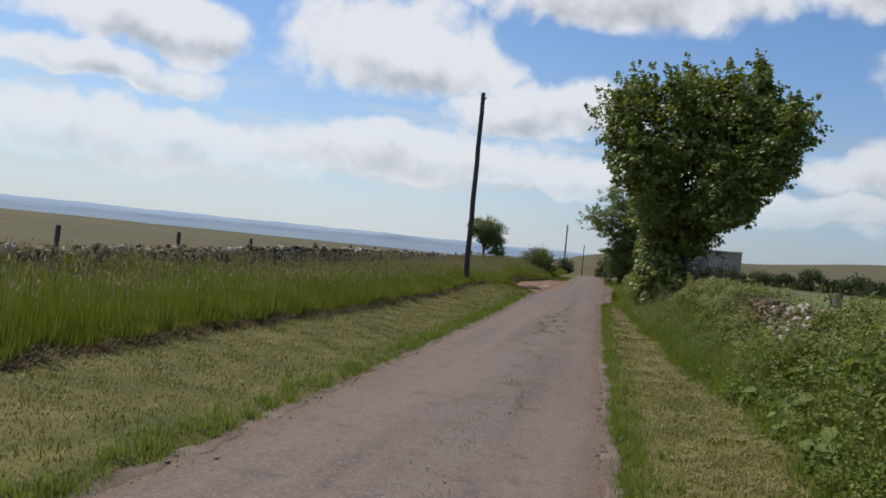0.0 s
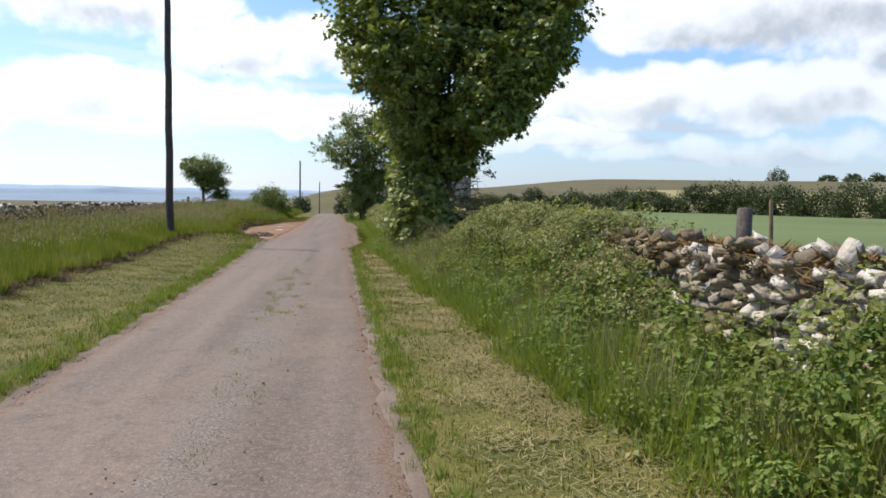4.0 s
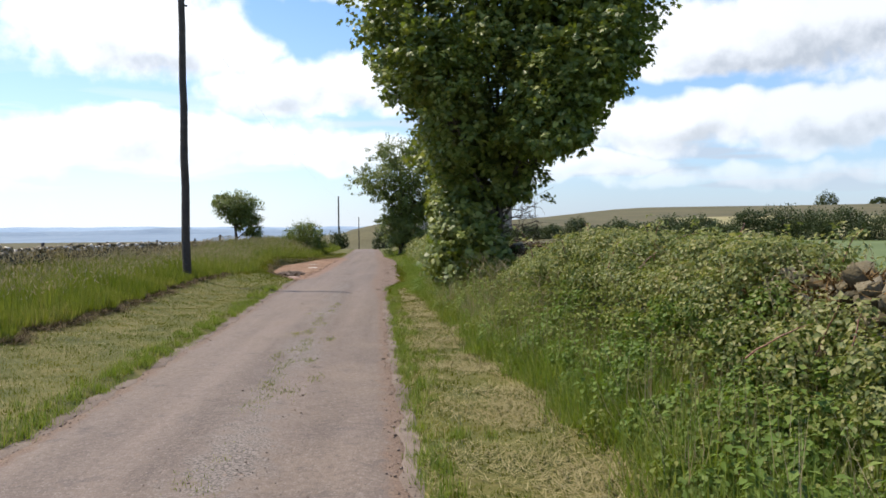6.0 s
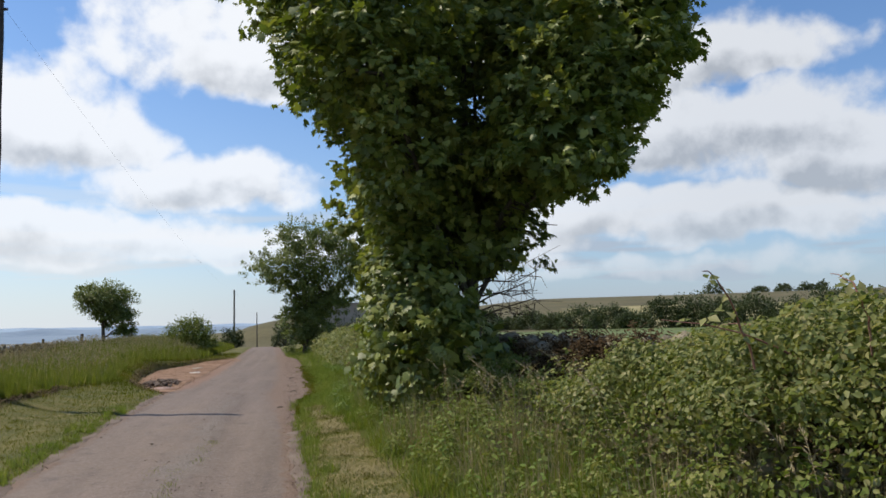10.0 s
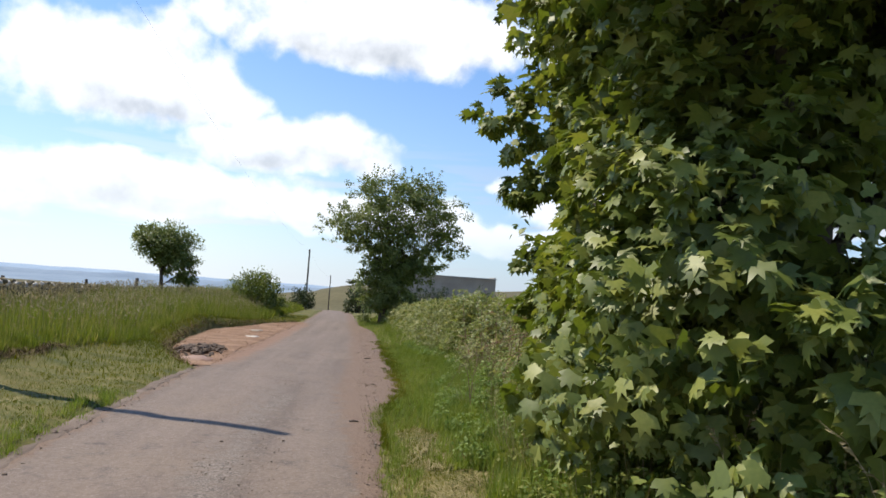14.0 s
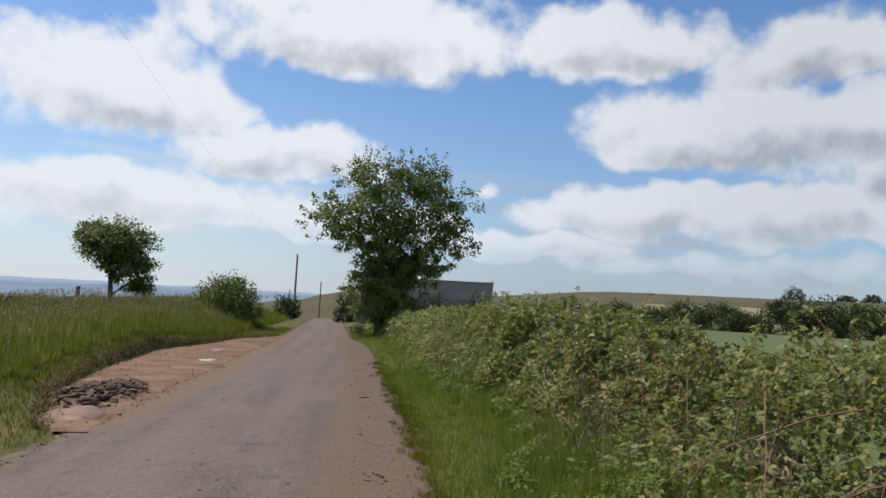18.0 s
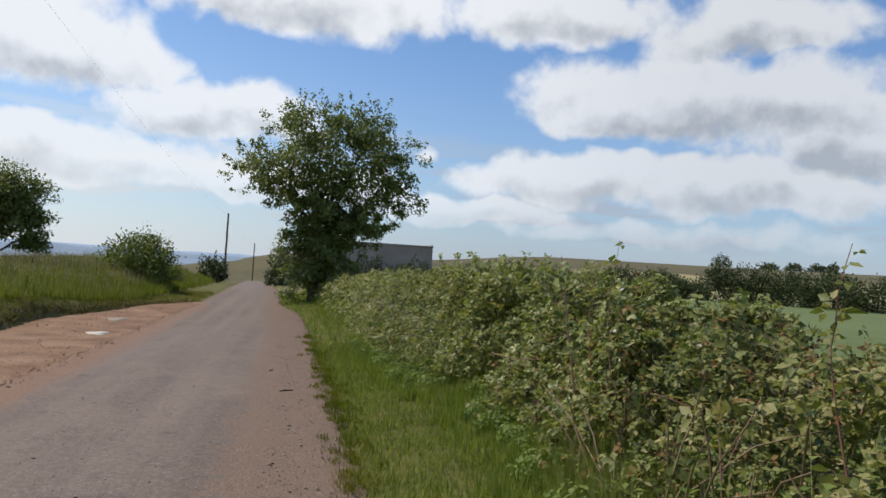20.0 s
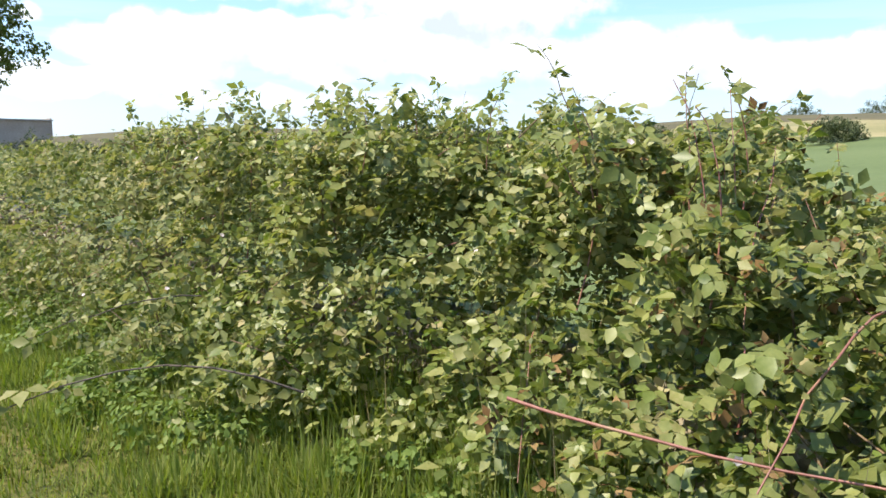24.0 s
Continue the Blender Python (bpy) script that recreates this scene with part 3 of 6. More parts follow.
strip("gravel_edge_left", 0.0, 37.0, lambda y: lane_left(y) - 0.16 + 0.05 * wob(y, y, 0.35), lambda y: lane_left(y) + 0.14 + 0.08 * wob(y, y, 0.4), M_GRAVEL, "loose brown grit along the lane's edge", -0.02, 8)
strip("gravel_edge_right", 0.0, 28.0, lambda y: lane_right(y) - 0.12 - 0.07 * wob(y, y, 0.4, 3), lambda y: lane_right(y) + 0.12 + 0.04 * wob(y, y, 0.3), M_GRAVEL, "loose brown grit along the lane's edge", -0.02, 8, tar_first=True)


# ---- helpers for things ----
def part(name, bm, mat, parent, label=""):
    me = bpy.data.meshes.new(name)
    bm.to_mesh(me)
    bm.free()
    me.materials.append(mat)
    ob = new(name, me)
    ob.parent = parent
    return tagged(ob, label)


def part_np(name, V, F, mat, parent, label="", kind="", smooth=False):
    ob = new(name, mesh_np(name, V, F, mat, smooth))
    ob.parent = parent
    return tagged(ob, label, kind=kind)


rng = np.random.default_rng(7)


def unit(v):
    return v / np.maximum(np.linalg.norm(v, axis=-1, keepdims=True), 1e-9)


def scatter(P, fwd, up, size, tv, tf):
    """Copies of a small shape (tip along +y, face along +z) at places P, joined: vertices and faces."""
    fwd = unit(fwd)
    side = unit(np.cross(fwd, up))
    nrm = np.cross(side, fwd)
    size = np.asarray(size, float).reshape(-1, 1, 1)
    B = np.stack([side, fwd, nrm], 1)
    V = P[:, None, :] + size * np.einsum("vk,nkj->nvj", tv, B)
    F = tf[None] + (np.arange(len(P)) * len(tv))[:, None, None]
    return V.reshape(-1, 3), F.reshape(-1, tf.shape[1])


LEAF_V = np.array([(0, 0, 0), (0.3, 0.32, 0.09), (0.22, 0.72, 0.06), (0, 1, -0.06), (-0.22, 0.72, 0.06), (-0.3, 0.32, 0.09), (0, 0.5, 0.0)])
LEAF_F = np.array([(0, 1, 6), (1, 2, 6), (2, 3, 6), (3, 4, 6), (4, 5, 6), (5, 0, 6)])
MID_V = np.array([(0, 0, 0), (0.32, 0.42, 0.1), (0, 1, -0.05), (-0.32, 0.42, 0.1), (0, 0.45, 0.0)])
MID_F = np.array([(0, 1, 4), (1, 2, 4), (2, 3, 4), (3, 0, 4)])
SMALL_V = np.array([(0, 0, 0), (0.3, 0.5, 0.1), (0, 1, 0), (-0.3, 0.5, 0.1)])
SMALL_F = np.array([(0, 1, 2), (0, 2, 3)])
ang = [-90, -52, -38, -8, 8, 28, 44, 62, 90, 118, 136, 152, 172, 188, 218, 232]
rad = [0.16, 0.52, 0.64, 0.84, 0.8, 0.68, 0.92, 0.78, 1.0, 0.78, 0.92, 0.68, 0.8, 0.84, 0.64, 0.52]
MAPLE_V = np.array([(0, 0.32, -0.03)] + [(0.62 * r * math.cos(radians(a)), 0.4 + 0.6 * r * math.sin(radians(a)), 0.1 * abs(math.cos(radians(a))) * r - 0.1 * r * r) for a, r in zip(ang, rad)])
MAPLE_F = np.array([(0, 1 + i, 1 + (i + 1) % 16) for i in range(16)])
FIVE_V = np.array([(0, 0.03, 0), (0.36, 0.02, 0.06), (0.6, 0.36, -0.04), (0.27, 0.46, 0.05), (0.46, 0.78, -0.04), (0.14, 0.64, 0.05), (0, 1.05, -0.1), (-0.14, 0.64, 0.05), (-0.46, 0.78, -0.04), (-0.27, 0.46, 0.05), (-0.6, 0.36, -0.04), (-0.36, 0.02, 0.06)])
FIVE_F = np.array([(0, 1, 3), (1, 2, 3), (0, 3, 5), (3, 4, 5), (5, 6, 7), (0, 5, 7), (7, 8, 9), (0, 7, 9), (9, 10, 11), (0, 9, 11)])
BLADE_V = np.array([(-0.5, 0, 0), (0.5, 0, 0), (-0.4, 0.5, 0.06), (0.4, 0.5, 0.06), (0, 1, 0.3)])
BLADE_F = np.array([(0, 1, 3), (0, 3, 2), (2, 3, 4)])


def blades(P, height, width, lean=0.35):
    """Grass blades at P: tapered strips that bend over."""
    n = len(P)
    a = rng.uniform(0, 2 * math.pi, n)
    out = np.stack([np.cos(a), np.sin(a), 0 * a], 1)
    fwd = unit(np.array([[0, 0, 1.0]]) + out * (lean * rng.uniform(0.1, 1.2, (n, 1))))
    V, F = scatter(P, fwd, -out + 1e-3, np.ones(n), BLADE_V, BLADE_F)
    V = V.reshape(n, 5, 3)
    height = np.asarray(height).reshape(-1, 1, 1)
    width = np.asarray(width).reshape(-1, 1, 1)
    side = unit(np.cross(fwd, -out + 1e-3))[:, None, :]
    rel = V - P[:, None, :]
    s = (rel * side).sum(-1, keepdims=True)
    rel = (rel - s * side) * height + s * side * width
    return (P[:, None, :] + rel).reshape(-1, 3), F


def ring_tube(pts, radii, sides=7):
    """A tapered tube along points: vertices, faces (quads)."""
    pts, radii = np.asarray(pts, float), np.asarray(radii, float)
    t = unit(np.gradient(pts, axis=0))
    ref = np.where(np.abs(t[:, 2:3]) > 0.9, np.array([[1.0, 0, 0]]), np.array([[0, 0, 1.0]]))
    a = unit(np.cross(t, ref))
    b = np.cross(t, a)
    th = np.linspace(0, 2 * math.pi, sides, endpoint=False)
    V = pts[:, None] + radii[:, None, None] * (np.cos(th)[None, :, None] * a[:, None] + np.sin(th)[None, :, None] * b[:, None])
    n = len(pts)
    F = []
    for i in range(n - 1):
        for j in range(sides):
            F.append((i * sides + j, i * sides + (j + 1) % sides, (i + 1) * sides + (j + 1) % sides, (i + 1) * sides + j))
    return V.reshape(-1, 3), np.array(F)


def join(list_vf):
    V, F, o = [], [], 0
    for v, f in list_vf:
        V.append(v)
        F.append(f + o)
        o += len(v)
    return np.concatenate(V), np.concatenate(F)


def thing(name, x, y, z, label, category, group=""):
    ob = new(name)
    ob.location = (x, y, z)
    bpy.context.view_layer.update()
    return tagged(ob, label, category, group)


def stuff(name, V, F, mat, label, category):
    return tagged(new(name, mesh_np(name, V, F, mat)), label, category, kind="stuff")


# ---- stone shapes ----
def lump(seed, flat=0.6):
    """An angular worn stone about one unit long: a cube with two cuts a side, rounded and knocked about."""
    g = np.random.default_rng(seed)
    pts, idx = [], {}
    for i in range(3):
        for j in range(3):
            for k in range(3):
                if (i, j, k) != (1, 1, 1):
                    idx[i, j, k] = len(pts)
                    v = np.array([i - 1, j - 1, k - 1], float)
                    v = v / np.abs(v).max() * (0.12 / np.linalg.norm(v) + 0.88) 
                    pts.append(v * g.uniform(0.66, 1.16, 3))
    F = []
    for ax in range(3):
        for side in (0, 2):
            for a in range(2):
                for b in range(2):
                    q = []
                    for da, db in ((0, 0), (1, 0), (1, 1), (0, 1)):
                        c = [0, 0, 0]
                        c[ax], c[(ax + 1) % 3], c[(ax + 2) % 3] = side, a + da, b + db
                        q.append(idx[tuple(c)])
                    F.append(q if side == 2 else q[::-1])
    return np.array(pts) * np.array([0.5, 0.5, 0.5]) * 0.78, np.array(F)


LUMPS = [lump(100 + i) for i in range(8)]
PEBBLE_V = np.array([(0.5, 0, 0.1), (0, 0.42, 0.05), (-0.5, 0.05, 0.12), (0.05, -0.4, 0.08), (0.05, 0, 0.22), (0, 0, -0.2)])
PEBBLE_F = np.array([(0, 1, 4), (1, 2, 4), (2, 3, 4), (3, 0, 4), (1, 0, 5), (2, 1, 5), (3, 2, 5), (0, 3, 5)])


def stone_wall(name, label, line, y0, y1, top, rows, mats, near, seed, course=0.15, thick=0.5):
    """A dry stone wall: a rubble core and, before it, courses of stones; near: (y from, y to) where each stone is a part."""
    g = np.random.default_rng(seed)
    yy = np.arange(y0, y1 + 0.2, 0.4)
    tz = top(yy) - 0.16
    V, F = [], []
    for y, t in zip(yy, tz):
        x = float(line(y))
        b = float(min(ground(x, y), t - 0.2)) - 0.15
        V += [(x - thick / 2 + 0.1, y, b), (x - thick / 2 + 0.1, y, t), (x + thick / 2, y, t), (x + thick / 2, y, b)]
    for i in range(len(yy) - 1):
        for k in range(3):
            a = 4 * i + k
            F.append((a, a + 1, a + 5, a + 4))
    wall = tagged(new(name, mesh_np(name, V, F, mats[1])), label, "wall", kind="structure")
    datas = [[mesh_np("stone", v, f, m) for v, f in LUMPS] for m in mats[:2]]
    rest = [[], []]
    count = 0
    for r in range(rows):
        y = y0 + g.uniform(0, 0.3)
        while y < y1:
            ln = g.uniform(0.08, 0.23)
            yc = y + ln / 2
            t = float(top(yc))
            if r >= 3 and yc > 36:
                y += ln
                continue
            z = t - (r + 0.5) * course + g.uniform(-0.03, 0.03)
            for side in ((0, 1) if r == 0 else (0,)):
                which = 0 if g.uniform() < mats[2](yc, r) else 1
                x = float(line(yc)) + (-thick / 2 + 0.1 + side * 0.28) * mats[3] + g.normal(0, 0.025)
                m = Matrix.LocRotScale((x, yc, z + (0.03 * g.normal() if r == 0 else 0)), Euler((g.normal(0, 0.25 if r else 0.6), g.normal(0, 0.25), math.pi / 2 + g.normal(0, 0.35))), (ln * 1.12, g.uniform(0.16, 0.26), course * g.uniform(0.75, 1.25) * 1.15))
                k = int(g.integers(0, 8))
                if near[0] <= yc <= near[1] and count < 300:
                    ob = new("stone", datas[which][k])
                    ob.matrix_world = m
                    ob.parent = wall
                    count += 1
                else:
                    v, f = LUMPS[k]
                    mm = np.array(m)
                    rest[which].append((v @ mm[:3, :3].T + mm[:3, 3], f))
            y += ln * g.uniform(0.95, 1.08)
    for k in (0, 1):
        if rest[k]:
            part_np("stones", *join(rest[k]), mats[k], wall, kind="stuff")
    return wall


def lift(y, pts, vals):
    return np.interp(y, pts, vals)


# ---- trees ----
def tree(name, base, label, fork, blobs, leaf, leaf_mat, n, size, trunk_r, seed, droop=0.3, per=22, clump=0.2, twigs=5, lean=(0, 0), clear=None, inner=0, face=0.7, shoots=0):
    """A tree: trunk, limbs to the middles of its leaf masses, and a crown of leaves. blobs: x, y, z, rx, ry, rz, share (from the base)."""
    g = np.random.default_rng(seed)
    root = thing(name, *base, label, "tree")
    top = max(bl[2] for bl in blobs)
    tr = [(0, 0, -0.25), (0.03, 0.02, 0.0), (0.05, 0.02, 0.45 * fork), (0.02 + lean[0] * 0.4, -0.04, fork), (lean[0], 0.1 + lean[1], fork * 1.6), (lean[0], lean[1], top)]
    V, F = ring_tube(tr, [trunk_r * 1.7, trunk_r * 1.35, trunk_r, trunk_r * 0.85, trunk_r * 0.6, trunk_r * 0.12], 10)
    part_np("trunk", V, F, M_BARK, root, smooth=True)
    for bx, by, bz, rx, ry, rz, share in blobs:
        s = np.array([0.02, 0, fork * g.uniform(0.75, 1.4)])
        if bz < fork:
            s[2] = 0.4 * bz
        e = np.array([bx, by, bz + 0.3 * rz])
        mid = s * 0.5 + e * 0.5 + np.array([0.15 * bx, 0.15 * by, -0.15])
        t = np.linspace(0, 1, 8)[:, None]
        pts = (1 - t) ** 2 * s + 2 * t * (1 - t) * mid + t * t * e
        pts[1:] = pts[1:] + g.normal(0, 0.05, (7, 3))
        vf = [ring_tube(pts, np.linspace(trunk_r * (0.45 if share > 0.45 else 0.16), 0.018 if share > 0.45 else 0.006, 8), 6)]
        for k in range(twigs):
            q = pts[2 + k % 6]
            d = unit(g.normal(size=3)) * np.array([rx, ry, rz]) * 0.6
            vf.append(ring_tube([q, q + 0.5 * d + g.normal(0, 0.08, 3), q + d], [0.028, 0.016, 0.006], 5))
        V, F = join(vf)
        part_np("limb", V, F, M_BARK, root, smooth=True)
    P, O = [], []
    tot = sum(bl[6] for bl in blobs)
    for bx, by, bz, rx, ry, rz, share in blobs:
        k = int(n * share / tot)
        m = max(6, k // per)
        tips = unit(g.normal(size=(m, 3))) * (g.uniform(0.12, 1.0, (m, 1)) ** 0.5) * (1.05 + 0.1 * g.normal(size=(m, 1)))
        w = g.integers(0, m, k)
        rel = tips[w] * np.array([rx, ry, rz]) + unit(g.normal(size=(k, 3))) * g.uniform(0, 1, (k, 1)) ** 0.6 * np.array([1, 1, 0.7]) * clump * (rx * ry * rz) ** (1 / 3)
        P.append(rel + np.array([bx, by, bz]))
        O.append(unit(rel / np.array([rx, ry, rz])))
    if shoots:
        # leafy shoots that stand out of the crown's outline
        B = np.array([bl[:6] for bl in blobs])
        B = B[B[:, 2] > 0.55 * top]
        w = g.integers(0, len(B), shoots)
        d = unit(g.normal(size=(shoots, 3)) + np.array([0, 0, 0.35]))
        s = B[w, :3] + d * B[w, 3:]
        inside = (((s[:, None] - B[None, :, :3]) / B[None, :, 3:]) ** 2).sum(-1).min(1)
        s, d = s[inside > 0.93], d[inside > 0.93]
        d = unit(d + np.array([0, 0, 0.7]))
        k = g.integers(0, len(s), 34 * len(s))
        u = g.uniform(-0.3, 1, len(k))
        P.append(s[k] + d[k] * (u * 0.6)[:, None] * np.where(k % 3 == 0, 1.25, 0.75)[:, None] + unit(g.normal(size=(len(k), 3))) * (0.17 * (1.15 - u))[:, None])
        O.append(unit(d[k] + 0.8 * g.normal(size=(len(k), 3))))
    P, O = np.concatenate(P), np.concatenate(O)
    keep = P[:, 2] > 0.05
    if clear:
        keep = keep & clear(P)
    P, O = P[keep], O[keep]
    flat = np.where((P[:, 2:3] > 1.6 * fork) & (droop > 0.5), 0.35, 1.0)
    fwd = unit(O * 0.6 + g.normal(size=P.shape) * 0.55 + np.array([0, 0, -droop]) * (0.4 + 0.6 * flat))
    up = unit(np.array([[0, 0, 1.0]]) + O * face * flat + g.normal(size=P.shape) * 0.5)
    V, F = scatter(P, fwd, up, size * g.uniform(0.55, 1.25, len(P)), *leaf)
    part_np("crown", V, F, leaf_mat, root, kind="stuff")
    if inner:
        # the shaded heart of the crown
        w = g.choice(len(blobs), inner, p=np.array([bl[6] for bl in blobs]) / tot)
        B = np.array([bl[:6] for bl in blobs])[w]
        P = B[:, :3] + unit(g.normal(size=(inner, 3))) * B[:, 3:] * 0.74 * g.uniform(0, 1, (inner, 1)) ** 0.4
        P = P[(P[:, 2] > 0.3) & (P[:, 0] > -0.7)]
        V, F = scatter(P, g.normal(size=P.shape) - [0, 0, 0.5], g.normal(size=P.shape) + [0, 0, 1.0], 0.2 * g.uniform(0.7, 1.3, len(P)), *leaf)
        part_np("inner_crown", V, F, leaf_mat, root, kind="stuff")
    return root


# leaf masses of the sycamore, from its foot: x, y, z, half sizes, share of the leaves
CROWN = [(0.2, 0, 6.4, 2.4, 2.4, 1.9, 2.8), (-0.3, 0, 7.5, 1.4, 1.4, 0.85, 0.8), (1.3, 0, 7.15, 1.4, 1.4, 0.75, 0.9), (2.4, 0, 6.6, 1.35, 1.7, 1.0, 1.9), (2.0, -0.2, 5.6, 1.15, 1.9, 0.9, 1.4), (1.3, -0.4, 4.7, 1.35, 2.0, 1.0, 1.8),
         (0.8, -0.5, 3.7, 1.05, 1.9, 0.75, 1.2), (-2.3, -0.1, 6.8, 1.25, 1.6, 1.1, 1.0), (-2.0, -0.2, 5.8, 1.15, 1.7, 0.9, 0.8), (-1.45, -0.2, 4.9, 1.2, 1.8, 0.9, 1.0), (-1.0, -0.5, 3.7, 1.15, 1.5, 1.0, 1.2), (-2.2, 0, 7.4, 0.8, 1.0, 0.5, 0.4)]
NEAR_SIDE = [(1.3, -1.9, 4.6, 1.2, 1.0, 1.0, 1.3), (0.75, -2.0, 3.6, 1.1, 1.0, 0.65, 1.0), (-1.6, -1.7, 4.8, 1.1, 1.0, 0.9, 0.7), (2.1, -1.6, 5.5, 1.0, 1.0, 0.9, 0.9)]
SKIRTS = [(0.2, 0, 2.6, 0.9, 1.0, 0.8, 0.6), (-0.9, -0.4, 1.7, 0.8, 1.1, 1.2, 1.3), (-1.25, 0.5, 1.5, 0.9, 1.5, 1.3, 1.3), (-0.75, 0.2, 1.0, 0.6, 1.0, 1.0, 0.8), (-1.6, 1.0, 0.7, 0.5, 0.8, 0.55, 0.3), (-0.5, -1.4, 0.9, 0.8, 0.7, 0.8, 0.35), (-1.2, 1.7, 1.0, 0.4, 0.7, 0.95, 0.7),
          (-1.0, 1.1, 2.8, 0.6, 0.7, 0.6, 0.8), (-0.8, 1.2, 3.8, 0.9, 0.9, 0.7, 0.95), (-0.4, 0.2, 3.0, 0.9, 1.2, 0.8, 0.4), (-1.1, 2.7, 2.4, 0.64, 0.4, 0.28, 0.27), (-1.0, 2.8, 1.75, 0.55, 0.34, 0.18, 0.18), (-1.3, 2.6, 3.1, 0.75, 0.6, 0.45, 0.26), (-0.9, 2.0, 4.0, 0.9, 0.9, 0.8, 0.5)]
SYC = (2.0, 26.9, float(ground(2.0, 26.9)))
syc = tree("sycamore_tree", SYC, "young sycamore with a dense dark green crown beside the lane", 1.9,
           CROWN + NEAR_SIDE + SKIRTS
           + [(0.3 + (2.7 + 0.3 * math.sin(k * 5.1)) * math.cos(k * 0.37 - 0.5), 1.6 * math.sin(k * 2.4), 6.1 + (2.1 + 0.35 * math.sin(k * 3.3)) * math.sin(k * 0.37 - 0.5), 0.34, 0.4, 0.46, 0.09) for k in range(13)],
           (FIVE_V, FIVE_F), M_SYC, 80000, 0.122, 0.1, 3, inner=14000, droop=0.75, per=22, clump=0.24, face=1.2, shoots=240,
           clear=lambda P: (P[:, 2] > 3.0) | (P[:, 0] > -1.65 + 0.14 * wob(P[:, 1], P[:, 2], 0.3) + 0.2 * ((P[:, 1] > 0.4) & (P[:, 1] < 2.2)) - 0.2 * (P[:, 2] < 0.9)))
# leaves that hang out over the lane, each by itself
g = np.random.default_rng(5)
leaf_data = [mesh_np("leaf", MAPLE_V * np.array([1, 1, s]), MAPLE_F, M_SYC) for s in (0.6, 1.4, 2.2)]
for k in range(260):
    a, zz = g.uniform(0.9 * math.pi, 1.6 * math.pi), g.uniform(0.15, 3.6)
    rad_x = 0.9 - 0.12 * abs(zz - 1.3)
    p = Vector((-0.75 + rad_x * math.cos(a), 0.2 + 1.55 * math.sin(a), zz))
    if k % 4 == 0:
        # the spray that reaches furthest along the lane
        a = g.uniform(0.5 * math.pi, 1.2 * math.pi)
        p = Vector((-1.02 + 0.45 * math.cos(a) + g.normal(0, 0.07), 2.5 + 0.38 * math.sin(a), (1.85 if k % 12 == 0 else 2.6) + g.normal(0, 0.14)))
    ob = new("leaf", leaf_data[k % 3])
    ob.matrix_world = Matrix.LocRotScale(p, Euler((g.normal(-0.5, 0.5), g.normal(0, 0.5), a - math.pi / 2 + g.normal(0, 0.5))), (1, 1, 1)) @ Matrix.Scale(g.uniform(0.06, 0.105), 4)
    ob.parent = syc
# dead lower branches on the field side
for k in range(6):
    s = np.array([0.05, -0.03, 1.3 + 0.12 * k])
    e = s + np.array([g.uniform(0.35, 1.0), g.uniform(-1.3, 0.2), g.uniform(-0.1, 0.45)])
    m1, m2 = s * 0.65 + e * 0.35 + g.normal(0, 0.08, 3), s * 0.3 + e * 0.7 + g.normal(0, 0.1, 3)
    vf = [ring_tube([s, m1, m2, e], [0.017, 0.012, 0.008, 0.003], 5)]
    for j in range(9):
        q = s + (e - s) * g.uniform(0.4, 1)
        vf.append(ring_tube([q, q + g.normal(0, 0.12, 3), q + g.normal(0, 0.22, 3) + [0.12, -0.05, 0.05]], [0.008, 0.005, 0.002], 4))
    part_np("dead_branch", *join(vf), M_BARK, syc, "bare grey dead branch")

ash = tree("ash_tree", (-0.3, 62.3, float(ground(-0.3, 62.3))), "broad ash tree with an ivy-clad lower trunk beside the lane", 2.4,
           [(0.62, 0, 6.0, 2.7, 2.4, 1.8, 3), (-1.98, 0, 5.2, 1.6, 1.7, 1.0, 1.1), (3.22, 0, 5.4, 1.3, 1.5, 1.4, 1.0), (-0.48, 0, 7.1, 1.8, 1.7, 0.9, 1), (1.82, 0, 7.2, 1.5, 1.6, 0.8, 0.9), (0.92, 0, 3.9, 1.8, 1.8, 1.1, 1.3), (-0.05, 0, 1.5, 1.45, 1.3, 1.6, 2.6), (1.15, 0.3, 1.1, 1.1, 1.1, 1.1, 0.8), (2.42, 0, 3.7, 1.3, 1.2, 0.8, 0.6), (0.15, 0, 2.9, 1.4, 1.2, 1.2, 1.6), (-0.88, 0, 4.4, 1.2, 1.3, 0.9, 0.6), (1.5, 0, 3.0, 1.1, 1.1, 1.0, 0.9)],
           (SMALL_V * np.array([1.3, 1, 1]), SMALL_F), M_ASH, 52000, 0.125, 0.16, 4, per=70, clump=0.27, inner=800, face=1.2, shoots=90)
tree("hawthorn_tree", (-11.7, 61.0, float(ground(-11.7, 61))), "small round hawthorn tree at the field wall", 1.3,
     [(0.0, 0, 2.7, 1.5, 1.5, 0.95, 2.2), (0.8, 0, 2.2, 1.0, 1.2, 1.1, 1.2), (0.35, 0, 1.9, 0.8, 0.9, 0.8, 0.9), (1.2, 0, 1.2, 0.6, 0.9, 1.0, 0.8), (-0.8, 0, 2.9, 0.8, 1, 0.6, 0.8)], (SMALL_V, SMALL_F), M_ASH, 16000, 0.13, 0.1, 5, per=50, clump=0.3, inner=600, face=1.2)


